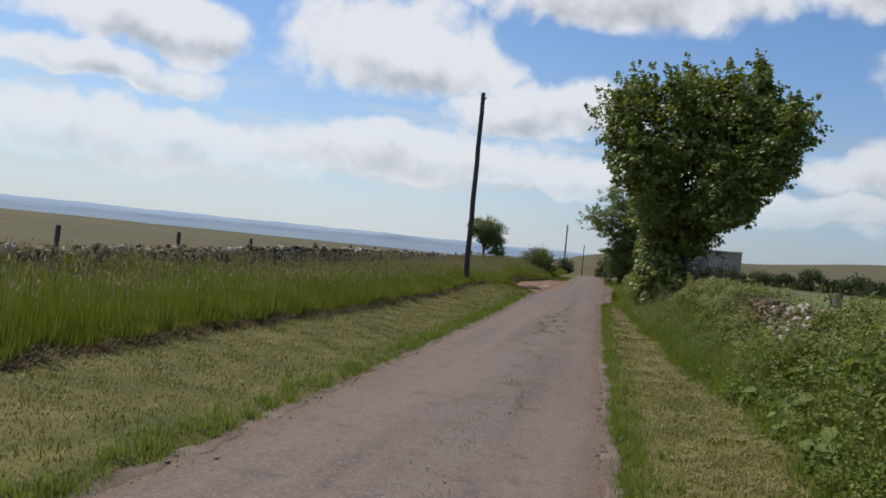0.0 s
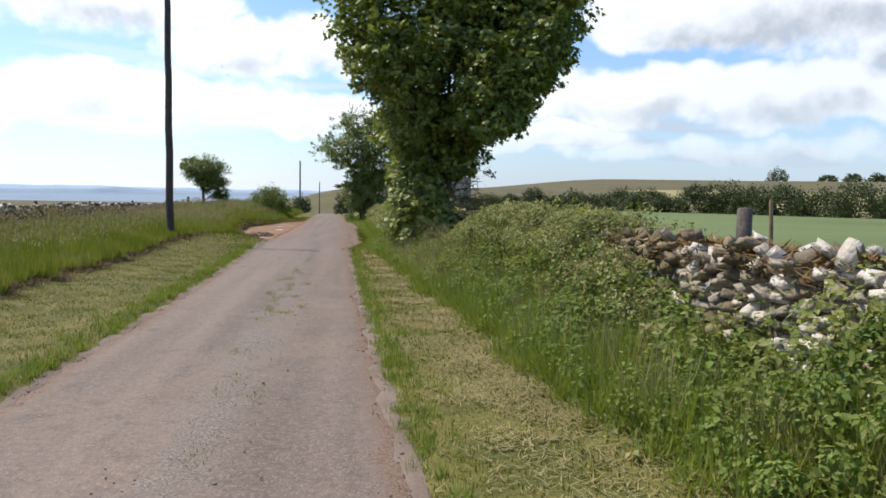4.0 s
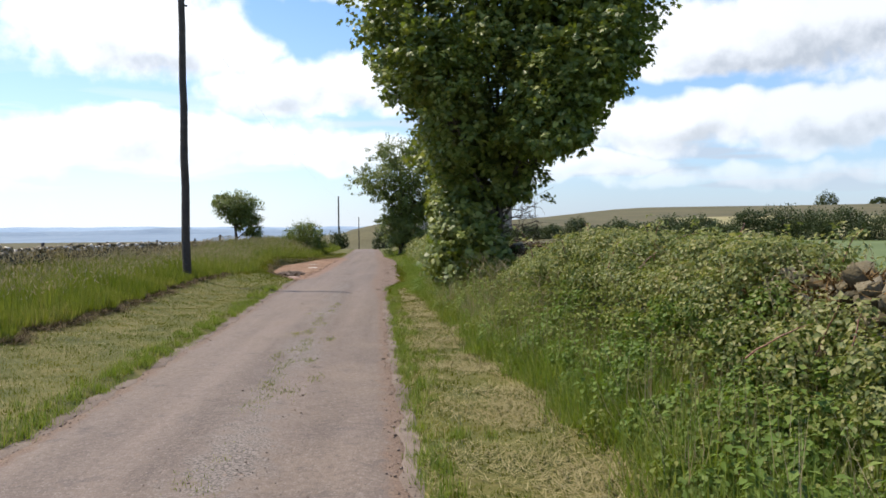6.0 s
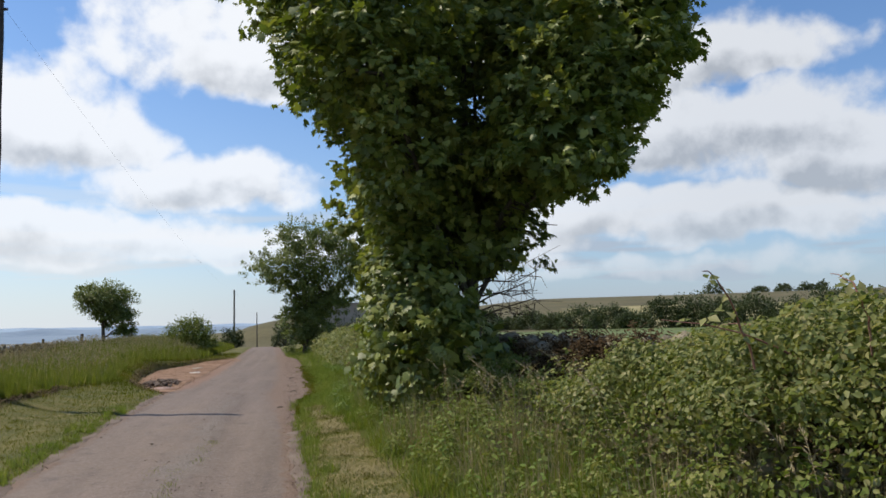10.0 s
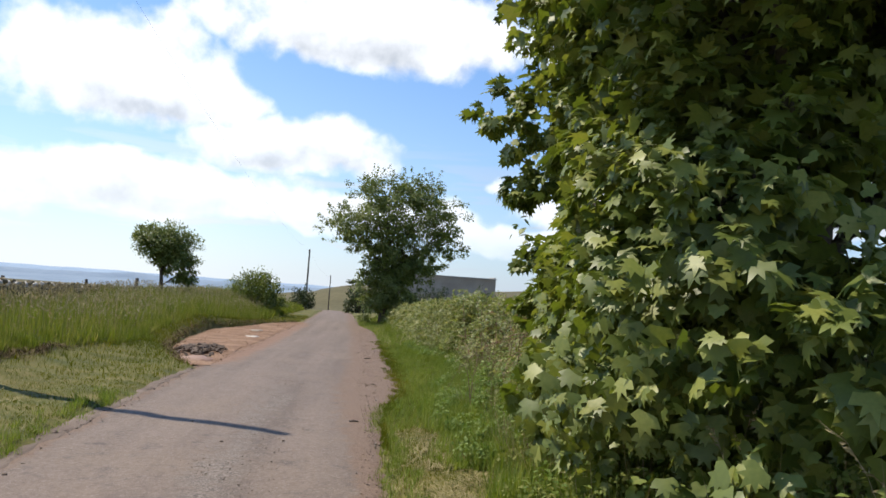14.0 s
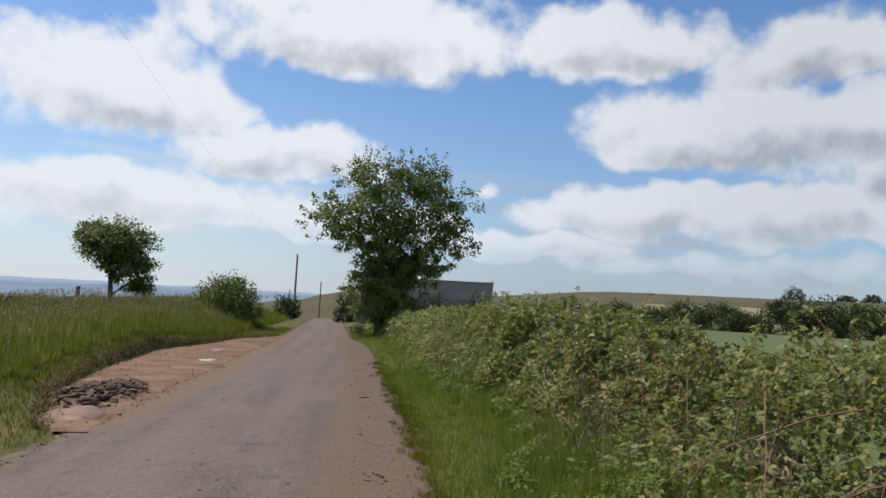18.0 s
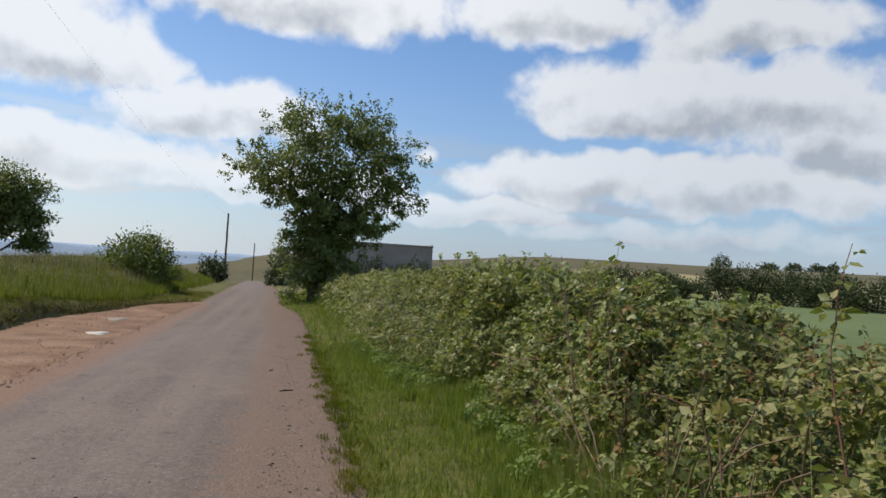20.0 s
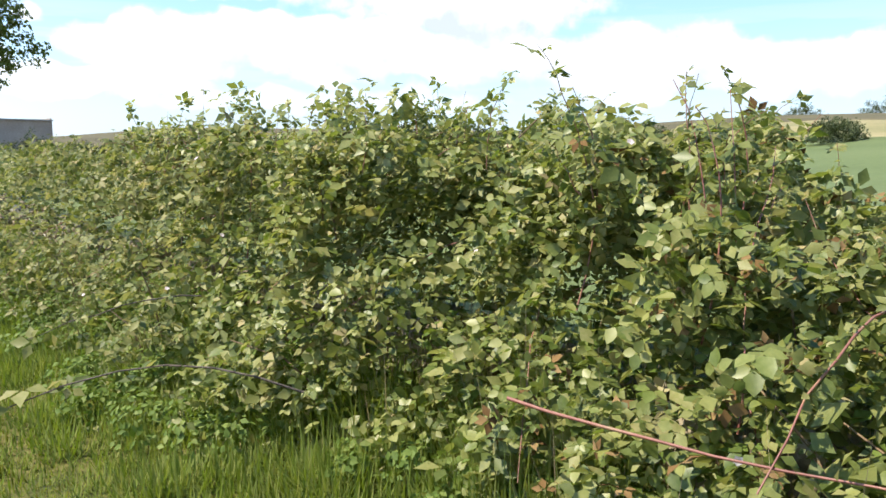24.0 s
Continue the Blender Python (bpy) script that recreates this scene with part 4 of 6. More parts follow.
def bush(name, x, y, rx, ry, h, label, n, size, mat, seed, group="", category="bush", stems=9, z=None, rag=0.14):
    g = np.random.default_rng(seed)
    z = float(ground(x, y)) if z is None else z
    root = thing(name, x, y, z, label, category, group)
    for k in range(stems):
        a, r = g.uniform(0, 6.28), g.uniform(0.3, 0.9)
        V, F = ring_tube([(0.1 * math.cos(a), 0.1 * math.sin(a), -0.1), (0.4 * r * rx * math.cos(a), 0.4 * r * ry * math.sin(a), 0.5 * h), (r * rx * math.cos(a), r * ry * math.sin(a), 0.9 * h)], [0.02 * h, 0.013 * h, 0.005 * h], 5)
        part_np("stem", V, F, M_BARK, root)
    m = max(20, n // 18)
    t = unit(g.normal(size=(m, 3)))
    t[:, 2] = np.abs(t[:, 2])
    t = t * g.uniform(0.3, 1.0, (m, 1)) ** 0.55 * (1 + rag * g.normal(size=(m, 1)))
    rel = t[g.integers(0, m, n)] + g.normal(size=(n, 3)) * 0.075
    P = rel * np.array([rx, ry, h])
    P[:, 2] = np.abs(P[:, 2])
    fwd = unit(unit(rel) + g.normal(size=P.shape) * 0.7)
    up = unit(np.array([[0, 0, 1.0]]) + g.normal(size=P.shape) * 0.6)
    V, F = scatter(P, fwd, up, size * g.uniform(0.6, 1.3, n), SMALL_V, SMALL_F)
    part_np("foliage", V, F, mat, root, kind="stuff")
    return root


bush("bush", -7.4, 64.0, 1.65, 1.5, 1.85, "loose grey-green bush on the grass", 8000, 0.12, M_ASH, 11, rag=0.09)
bush("bush", -6.2, 80.0, 0.95, 1.2, 1.55, "low dark bush beside the lane", 2500, 0.16, M_HEDGE, 12)
bush("bush", -2.0, 84.0, 1.2, 1.5, 2.2, "dark bush behind the ash tree", 2500, 0.18, M_HEDGE, 13)
for k, (azd, d, w, h) in enumerate([(10.6, 172, 4.5, 3.6), (12.2, 168, 3.0, 3.0), (14.1, 150, 3.2, 4.4), (15.8, 146, 3.5, 2.6), (17.4, 140, 3.5, 3.6), (19.3, 132, 4, 2.8), (21.3, 126, 4.5, 4.0), (23.4, 121, 4.5, 3.6), (25.0, 118, 3.5, 2.4), (27.3, 116, 4.2, 5.2), (29.3, 116, 4.5, 5.8), (31.3, 115, 3.8, 5.2), (33.4, 113, 4.5, 5.4), (35.8, 112, 5, 4.6), (38.4, 111, 5, 5.0), (41.2, 111, 5, 4.2), (44.3, 111, 6, 4.8), (47.8, 112, 6, 3.6), (51.6, 114, 7, 3.2), (56, 118, 7, 3.0), (61, 124, 6, 6.0), (66, 128, 6, 6.5), (71, 132, 8, 5.0)]):
    x, y = d * math.sin(radians(azd)), 15 + d * math.cos(radians(azd))
    bush("hedge_bush", x, y, w, 2.5, h * (0.84 if 26 < azd < 36 else 1.0), "dark green bush in the far field hedge", 5200, 0.32, M_HEDGE, 30 + k, "bushes of the far hedge", stems=2, rag=0.05)
for k, (azd, w, h) in enumerate([(31.2, 11, 15), (34.4, 9, 8), (35.9, 10, 10), (37.4, 9, 10), (38.3, 7, 11), (48.0, 12, 13), (50.5, 10, 11), (62.6, 17, 15), (67.2, 19, 18)]):
    x, y = 860 * math.sin(radians(azd)), 15 + 860 * math.cos(radians(azd))
    bush("hilltop_tree", x, y, w, w, h, "dark tree on the far hilltop", 1800, 1.5, M_HEDGE, 70 + k, "trees on the hilltop", "tree", 2)
for k in range(4):
    bush("hollow_bush", -5 + 3.6 * k, 262 + 5 * math.sin(k * 2.0), 4.5, 2.5, 1.7 + 0.5 * math.sin(k * 3.1), "dark bush of a hedge across the hollow", 500, 0.7, M_HEDGE, 90 + k, "bushes across the hollow", stems=2)


# ---- poles and cable ----
def pole(x, y, h, r, label):
    z = float(ground(x, y))
    root = thing("utility_pole", x, y, z, label, "pole", "poles along the lane")
    n = 12
    zs = np.linspace(-0.4, h, n)
    V, F = ring_tube([(0.012 * math.sin(k * 2.1), 0.01 * math.cos(k * 1.7), zz) for k, zz in enumerate(zs)], np.linspace(r, r * 0.72, n), 14)
    part_np("shaft", V, F, M_POLE, root, smooth=True)
    bm = bmesh.new()
    bmesh.ops.create_cone(bm, cap_ends=True, segments=14, radius1=r * 0.8, radius2=r * 0.5, depth=0.07, matrix=Matrix.Translation((0, 0, h + 0.03)))
    part("cap", bm, M_POLE, root)
    bm = bmesh.new()
    bmesh.ops.create_cone(bm, cap_ends=True, segments=10, radius1=0.035, radius2=0.03, depth=0.14, matrix=Matrix.Translation((r * 0.8, 0, h - 0.18)) @ Matrix.Rotation(math.pi / 2, 4, "Y"))
    part("bracket", bm, M_WIRE, root)
    return root


POLES = [(-7.04, 33.08, 8.25, 0.135), (-10.4, 131.0, 5.75, 0.15), (-10.4, 190.0, 2.85, 0.14)]
for (x, y, t, r), lab in zip(POLES, ("tall weathered timber pole standing in the grass", "distant timber pole beside the lane", "distant timber pole down in the hollow")):
    pole(x, y, t - float(ground(x, y)), r, lab)
for a, b in zip(POLES, POLES[1:]):
    t = np.linspace(0, 1, 40)[:, None]
    pts = (1 - t) * np.array([a[0] + 0.12, a[1], a[2] - 0.18]) + t * np.array([b[0] + 0.12, b[1], b[2] - 0.18])
    pts[:, 2] -= 4 * 1.1 * (t * (1 - t))[:, 0]
    V, F = ring_tube(pts, [0.002] * 40, 5)
    tagged(new("overhead_cable", mesh_np("overhead_cable", V, F, M_WIRE)), "thin dark cable slung between timber poles", "cable")

# ---- walls ----
left_line = lambda y: -10.55 - 0.031 * (np.asarray(y, float) - 10)
left_top = lambda y: lift(y, [0, 15, 23, 37, 48, 60, 75], [0.62, 0.6, 0.68, 0.56, 0.33, 0.12, 0.05]) + 0.05 * wob(y, y, 0.9) + 0.04 * wob(y, y, 0.3, 2)
stone_wall("wall_west", "tumbledown grey dry stone field wall beyond the meadow", left_line, 2, 74, left_top, 5, (M_STONE, M_MOSS, lambda y, r: 0.22 if r < 2 else 0.12, -1), (13, 27), 41, 0.11)
right_line = lambda y: 2.5 - 0.02 * np.clip(np.asarray(y, float) - 27, 0, None)
right_top = lambda y: prof(y) + 1.33 - 0.55 * (1 - sstep(8.6, 10.2, y)) - 0.2 * sstep(15, 17, y) * (1 - sstep(19, 21, y)) - 0.75 * sstep(27, 33, y) + 0.05 * wob(y, y, 0.7) + 0.03 * wob(y, y, 0.25, 2)
stone_wall("wall_east", "half-collapsed pale limestone dry wall with moss on top", right_line, 1, 58, right_top, 12, (M_STONE, M_MOSS, lambda y, r: (0.8 if y < 11.6 else 0.45 if y < 12.6 else 0.15) if y < 16 else 0.03, 1), (9.8, 14.4), 43, 0.09)


def post(x, y, top, r, label, lean=(0, 0), mat=None):
    z = float(ground(x, y))
    h = top - z
    V, F = ring_tube([(0, 0, -0.3), (lean[0] * 0.5, lean[1] * 0.5, h * 0.5), (lean[0], lean[1], h * 0.985), (lean[0], lean[1], h)], [r, r * 0.97, r * 0.92, r * 0.6], 9)
    root = thing("fence_post", x, y, z, label, "post", "field fence posts")
    part_np("shaft", V, F, mat or M_POLE, root, smooth=True)


for y, t in ((13.4, 0.98), (17.9, 0.95), (21.9, 0.86), (27.0, 0.8), (31.0, 0.76), (34.3, 0.72), (39.5, 0.62), (45.5, 0.55), (52.0, 0.5)):
    post(-12.0, y, t, 0.06, "short grey wooden fence post behind the wall", (0.03 * math.sin(y), 0))
post(-12.4, 59.4, 0.6, 0.09, "short grey wooden fence post beside the hawthorn", (0.05, 0))
post(3.6, 13.85, 1.22, 0.085, "stout grey wooden post behind the wall")
post(3.3, 12.75, 1.32, 0.02, "thin pale stick leaning on the wall", (-0.12, -0.1), M_STEM)

# ---- barn ----
def box(x0, x1, y0, y1, z0, z1):
    bm = bmesh.new()
    bmesh.ops.create_cube(bm, size=1, matrix=Matrix.Translation(((x0 + x1) / 2, (y0 + y1) / 2, (z0 + z1) / 2)) @ Matrix.Diagonal((x1 - x0, y1 - y0, z1 - z0, 1)))
    return bm


gz = min(float(ground(x, y)) for x in (3, 26.5) for y in (184, 198)) - 0.2
barn = thing("barn", 15.0, 184.0, gz, "long low beige farm shed with a dark sheet roof", "barn")
bh = 4.35 - gz
part("front_wall", box(-11, 11.5, 0, 0.3, 0, bh), M_SHED, barn)
part("end_wall", box(11.2, 11.497, 0.3, 14, 0, bh + 0.5), M_SHED, barn)
part("end_wall", box(-11, -10.7, 0.3, 14, 0, bh + 0.5), M_SHED, barn)
part("back_wall", box(-10.7, 11.2, 13.7, 14, 0, bh), M_SHED, barn)
for k in range(15):
    part("roof_sheet", box(-11.3 + 1.53 * k, -9.785 + 1.53 * k, -0.35, 14.3, bh, bh + 0.22 + 0.01 * (k % 2)), M_ROOF, barn)
for k in range(6):
    part("post", box(-10.9 + 4.4 * k, -10.7 + 4.4 * k, -0.06, 0, 0, bh - 0.02), M_SHED, barn)

for k in range(11):
    x = 2.0 + 2.5 * k
    bush("barn_bush", x, 179 + 1.5 * math.sin(k * 2.3), 2.2, 1.6, 1.0 + 0.7 * math.sin(k * 1.7) - float(ground(x, 179)), "dark shrub growing before the farm shed", 1200, 0.34, M_HEDGE, 120 + k, "shrubs before the shed", stems=2)

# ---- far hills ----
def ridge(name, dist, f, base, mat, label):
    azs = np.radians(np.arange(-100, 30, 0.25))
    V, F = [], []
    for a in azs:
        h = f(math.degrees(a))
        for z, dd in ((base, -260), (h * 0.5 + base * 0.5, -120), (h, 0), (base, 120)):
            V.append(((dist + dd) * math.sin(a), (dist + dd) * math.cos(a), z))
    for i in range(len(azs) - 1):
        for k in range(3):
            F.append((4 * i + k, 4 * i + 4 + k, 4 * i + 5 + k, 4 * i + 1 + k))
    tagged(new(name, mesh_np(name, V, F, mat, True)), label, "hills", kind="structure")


ridge("backdrop_far", 4350, lambda a: -6 + 10 * math.exp(-((a + 48) / 14) ** 2) + 1.5 * math.sin(a * 0.9) + 1.0 * math.sin(a * 2.3) - 8 * float(sstep(-22, -8, a)), -50, M_RIDGE, "distant range of hills painted in haze blue")
ridge("backdrop_near", 3900, lambda a: -25 + 8 * math.exp(-((a + 17.3) / 1.6) ** 2) + 4.5 * math.exp(-((a + 17.3) / 5) ** 2) + 1.2 * math.sin(a * 1.7), -50, M_LOW, "far plain with one low hill, painted in haze blue-grey")

# ---- bay rubble, stones and sticks ----
g = np.random.default_rng(77)
heap = thing("rubble_heap", -4.9, 40.8, float(prof(40.8)), "heap of broken dark tar and stones in the worn bay", "rubble")
chunk_data = [mesh_np("chunk", v, f, M_CHUNK) for v, f in LUMPS]
for k in range(190):
    a, r = g.uniform(0, 6.28), g.uniform(0, 1) ** 0.6
    u, v = r * math.cos(a), r * math.sin(a)
    x, y = -0.05 + 0.62 * u - 0.12 * v, 1.75 * v
    ob = new("chunk", chunk_data[k % 8])
    s = g.uniform(0.05, 0.2) * (1.15 - 0.5 * r)
    ob.matrix_world = Matrix.LocRotScale((x, y, 0.02 + 0.1 * (1 - r)), Euler(g.uniform(-1, 1, 3) * (0.6, 0.6, 3)), (s * 1.2, s, s * 0.38))
    ob.parent = heap


def flat_patch(name, x, y, rx, ry, z, mat, label, category, seed):
    g = np.random.default_rng(seed)
    n = 28
    a = np.linspace(0, 2 * math.pi, n, endpoint=False)
    r = 1 + 0.16 * np.sin(3 * a + seed) + 0.1 * np.sin(5 * a) + 0.05 * g.normal(size=n)
    V = [(0, 0, 0.004)] + [(rx * rr * math.cos(t), ry * rr * math.sin(t), 0.002) for t, rr in zip(a, r)] + [(1.08 * rx * rr * math.cos(t), 1.08 * ry * rr * math.sin(t), -0.04) for t, rr in zip(a, r)]
    F = [(0, 1 + i, 1 + (i + 1) % n) for i in range(n)] + [(1 + i, 1 + n + i, 1 + n + (i + 1) % n) for i in range(n)] + [(1 + i, 1 + n + (i + 1) % n, 1 + (i + 1) % n) for i in range(n)]
    ob = tagged(new(name, mesh_np(name, V, F, mat)), label, category)
    ob.location = (x, y, z)


flat_patch("mud_puddle", -4.62, 38.75, 0.36, 0.5, float(prof(38.75)) + 0.01, M_MUD, "shallow pinkish mud puddle at the lane's edge", "puddle", 3)
flat_patch("flat_stone", -4.9, 48.4, 0.2, 0.28, float(prof(48.4)) + 0.006, M_STONE, "pale flat stone pressed into the gravel bay", "stone", 5)
flat_patch("flat_stone", -5.3, 51.8, 0.2, 0.35, float(prof(51.8)) + 0.006, M_STONE, "pale flat stone pressed into the gravel bay", "stone", 6)


def pebbles(n, f, size, mat, name, label, seed):
    g = np.random.default_rng(seed)
    x, y, z = f(g, n)
    P = np.stack([x, y, z], 1)
    a = g.uniform(0, 6.28, n)
    fwd = np.stack([np.cos(a), np.sin(a), 0.2 * g.normal(size=n)], 1)
    V, F = scatter(P, fwd, np.tile([0.0, 0, 1], (n, 1)) + 0.2 * g.normal(size=(n, 3)), size * np.exp(g.normal(0, 0.45, n)), PEBBLE_V, PEBBLE_F)
    stuff(name, V, F, mat, label, "stones")


def near_y(g, n, lo=3.0, hi=58.0):
    return g.uniform(lo, hi, n)


def edge_spots(g, n):
    y = near_y(g, n)
    side = g.uniform(0, 1, n) < 0.5
    off = np.abs(g.normal(0, 0.13, n))
    x = np.where(side, lane_left(y) - 0.02 + off, lane_right(y) + 0.02 - off)
    return x, y, prof(y) - 0.022


def shoulder_spots(g, n):
    y = near_y(g, n, 30, 58)
    x = lane_right(y) + g.uniform(-0.2, 0.55, n) * sstep(28, 36, y)
    return x, y, prof(y) - 0.014


def bay_spots(g, n):
    y = near_y(g, n, 38, 59)
    return lane_left(y) + 0.3 - g.uniform(0, 1, n) * (bay(y) + 0.3), y, prof(y) + 0.002


def middle_spots(g, n):
    y = near_y(g, n, 3, 45)
    x = (lane_left(y) + lane_right(y)) / 2 + 0.2 + g.normal(0, 0.28, n)
    return x, y, prof(y) + 0.002


pebbles(5000, edge_spots, 0.017, M_GRAVEL, "edge_gravel", "loose gravel along the edges of the lane", 201)
pebbles(2600, shoulder_spots, 0.011, M_GRAVEL, "shoulder_stones", "brown gravel stones on the shoulder", 202)
pebbles(520, shoulder_spots, 0.02, M_STONE, "pale_stones", "scattered pale limestone pieces on the shoulder", 203)
pebbles(1100, bay_spots, 0.022, M_RED, "bay_stones", "reddish stones lying in the bay", 204)
pebbles(6000, middle_spots, 0.011, M_GRAVEL, "lane_grit", "loose grit down the middle of the lane", 205)
for k, (x, y, ln, an) in enumerate([(-0.88, 41.65, 0.2, 0.5), (-1.15, 43.6, 0.16, 1.2), (-0.75, 35.7, 0.14, 2.2), (-1.0, 31.6, 0.12, 0.2)]):
    d = np.array([math.cos(an), math.sin(an), 0]) * ln / 2
    V, F = ring_tube([-d + [0, 0, 0.012], [0, 0, 0.02], d + [0, 0, 0.011]], [0.009, 0.011, 0.006], 6)
    ob = tagged(new("twig", mesh_np("twig", V, F, M_BARK)), "short dark dead twig lying on the lane's edge", "twig")
    ob.location = (x, y, float(prof(y)) - 0.018)


# ---- hedge on the right ----
def foot(y):
    """Where the rough growth on the right begins."""
    y = np.asarray(y, float)
    return lane_right(y) + np.interp(y, [2, 7, 8.6, 10.8, 14.6, 17, 19, 22, 28, 33, 36.5, 38.2, 39.5, 42.7, 47, 52, 60], [1.4, 1.5, 1.6, 1.42, 1.28, 1.32, 1.1, 1.15, 1.0, 1.25, 1.75, 2.1, 1.85, 1.8, 1.55, 1.55, 1.35]) + 0.1 * wob(y, y, 1.2) + 0.45 * np.exp(-((y - 39.9) / 0.75) ** 2)


def hedge_height(y):
    y = np.asarray(y, float)
    return np.interp(y, [9.6, 10.7, 13.3, 15, 18.5, 20.2, 21.4, 23.5, 26, 28.5, 31, 34, 36.3, 38, 44, 52, 62, 70], [1.45, 0.68, 0.85, 1.38, 1.48, 1.28, 1.15, 1.05, 1.05, 1.15, 1.3, 1.26, 1.16, 1.36, 1.52, 1.35, 1.1, 0.9]) + 0.1 * wob(y, y, 1.1) + 0.07 * wob(y, y, 0.4, 3) - 0.28 * np.exp(-((y - 38.55) / 0.5) ** 2) + 0.17 * np.exp(-((y - 41.2) / 1.5) ** 2)


def hedge_points(n, y0, y1, g, thick=0.17, near=1.0):
    y = y0 + (y1 - y0) * g.uniform(0, 1, n) ** near
    u = g.uniform(0, 1, n)
    h = hedge_height(y)
    x = foot(y) + 0.45 * sstep(11, 14, y) * (1 - sstep(34, 37, y)) + 2.5 * u
    top = np.minimum(1, u / (0.42 - 0.16 * sstep(34, 37, y) - 0.2 * (1 - sstep(9, 14, y)))) ** 0.75 * h * (1 - 0.3 * sstep(0.65, 1, u)) + 0.19 * wob(x, y, 0.45) + 0.12 * wob(x, y, 0.17, 2) + 0.06 * wob(x, y, 0.08, 6)
    z = prof(y) + 0.08 + top - np.abs(g.normal(0, thick, n))
    x = x - 0.07 * np.abs(g.normal(size=n)) * (u < 0.42) + (0.2 * wob(y, z, 0.36, 5) + 0.1 * wob(y, z, 0.15, 8)) * (u < 0.5)
    hollow = wob(y, z, 0.3, 12) + 0.8 * wob(x, y + z, 0.24, 4) + 0.35 * wob(y, z, 0.1, 6)
    keep = hollow + 0.22 * g.normal(size=n) > -0.5
    bare = (z - prof(y) < 0.45 + 0.15 * wob(y, y, 0.5, 2)) & (y > 34.6) & (y < 38.4)
    keep = keep & (~bare | (g.uniform(0, 1, n) < 0.3))
    return np.stack([x, y, np.maximum(z, ground(x, y) + 0.03)], 1)[keep]


def trifoliate(P, g, size, base=(-0.35, -0.1, 1.0), wild=0.45):
    """Sprays of three leaflets at each place."""
    n = len(P)
    nrm = unit(np.array([base]) + g.normal(size=(n, 3)) * wild)
    a = unit(np.cross(nrm, g.normal(size=(n, 3))))
    b = np.cross(nrm, a)
    s = size * np.clip(np.exp(g.normal(-0.05, 0.34, n)), 0.5, 1.5)
    out = []
    for th in (-1.25, 0.0, 1.25):
        fwd = a * math.cos(th) + b * math.sin(th) - nrm * 0.15
        out.append((P + fwd * (0.12 * s[:, None]), fwd, nrm + 0.12 * g.normal(size=(n, 3)), s * (1.12 if th == 0 else 0.92)))
    return tuple(np.concatenate(v) for v in zip(*out))


g = np.random.default_rng(21)
hedge = thing("bramble_hedge", 1.5, 40.0, float(ground(1.5, 40)), "dense bramble hedge grown over an old wall beside the lane", "hedge")
H0 = np.array([1.5, 40.0, float(ground(1.5, 40))])
for y0, y1, n, shape in ((28.5, 36.0, 19000, (MID_V, MID_F)), (36.0, 41.5, 14000, (MID_V, MID_F)), (37.0, 41.7, 14000, (LEAF_V * np.array([1.25, 1, 1]), LEAF_F)), (41.5, 47.0, 9000, (MID_V, MID_F))):

    V, F = scatter(*trifoliate(hedge_points(n, y0, y1, g, 0.22), g, 0.044, wild=0.65), *shape)
    part_np("foliage", V - H0, F, M_FRESH if y0 == 37.0 else M_BRAMBLE, hedge, kind="stuff")
V, F = scatter(*trifoliate(hedge_points(12000, 34.5, 46, g, 0.6), g, 0.07, wild=0.9), SMALL_V, SMALL_F)
part_np("foliage", V - H0, F, M_BRAMBLE, hedge, kind="stuff")
V, F = scatter(*trifoliate(hedge_points(300, 46.5, 47.5, g, 0.22), g, 0.044), MID_V, MID_F)
part_np("foliage", V - H0, F, M_BRAMBLE, hedge, kind="stuff")
V, F = scatter(*trifoliate(hedge_points(13000, 47, 68, g), g, 0.075), SMALL_V, SMALL_F)
part_np("foliage", V - H0, F, M_BRAMBLE, hedge, kind="stuff")


def cane(root, o, start, end, rise, r, g, leaves, size, mat=None, leaf_mat=None, curl=0.22):
    """An arching shoot with leaves along it."""
    t = np.linspace(0, 1, 9)[:, None]
    pts = (1 - t) * np.array(start) + t * np.array(end)
    pts[:, 2] += (4 * rise * t * (1 - t))[:, 0]
    bend = g.normal(0, curl, 3) * np.linalg.norm(np.array(end) - np.array(start))
    pts = pts + bend * (t * t - t) + g.normal(0, 0.004, pts.shape)
    V, F = ring_tube(pts - o, np.linspace(r, r * 0.35, 9), 5)
    ob = part_np("cane", V, F, mat or M_CANE, root, smooth=True)
    k = g.uniform(0.15, 1.0, leaves)
    P = np.stack([np.interp(k, t[:, 0], pts[:, i]) for i in range(3)], 1) + g.normal(0, 0.02, (leaves, 3))
    V, F = scatter(*trifoliate(P, g, size, (-0.2, 0, 1), 0.6), MID_V, MID_F)
    part_np("leaf_spray", V - o, F, leaf_mat or M_BRAMBLE, ob, kind="stuff")


for k in range(150):
    y = 29 + 24 * g.uniform(0, 1) ** 1.2
    x = foot(y) + g.uniform(0.7, 1.9)
    z = float(prof(y) + hedge_height(y)) - 0.1
    cane(hedge, H0, (x, y, z), (x + g.normal(0, 0.18), y + g.normal(0, 0.2), z + g.uniform(0.15, 0.45)), 0.04, 0.003, g, 9, 0.045)
for k in range(26):
    y = g.uniform(29, 48)
    x = float(foot(y))
    z = float(prof(y))
    cane(hedge, H0, (x + g.uniform(0.7, 1.2), y, z + g.uniform(0.7, 1.3)), (x + g.uniform(-0.2, 0.5), y + g.normal(0, 0.8), z + g.uniform(0.25, 0.8)), 0.15, 0.0045, g, 10, 0.05)
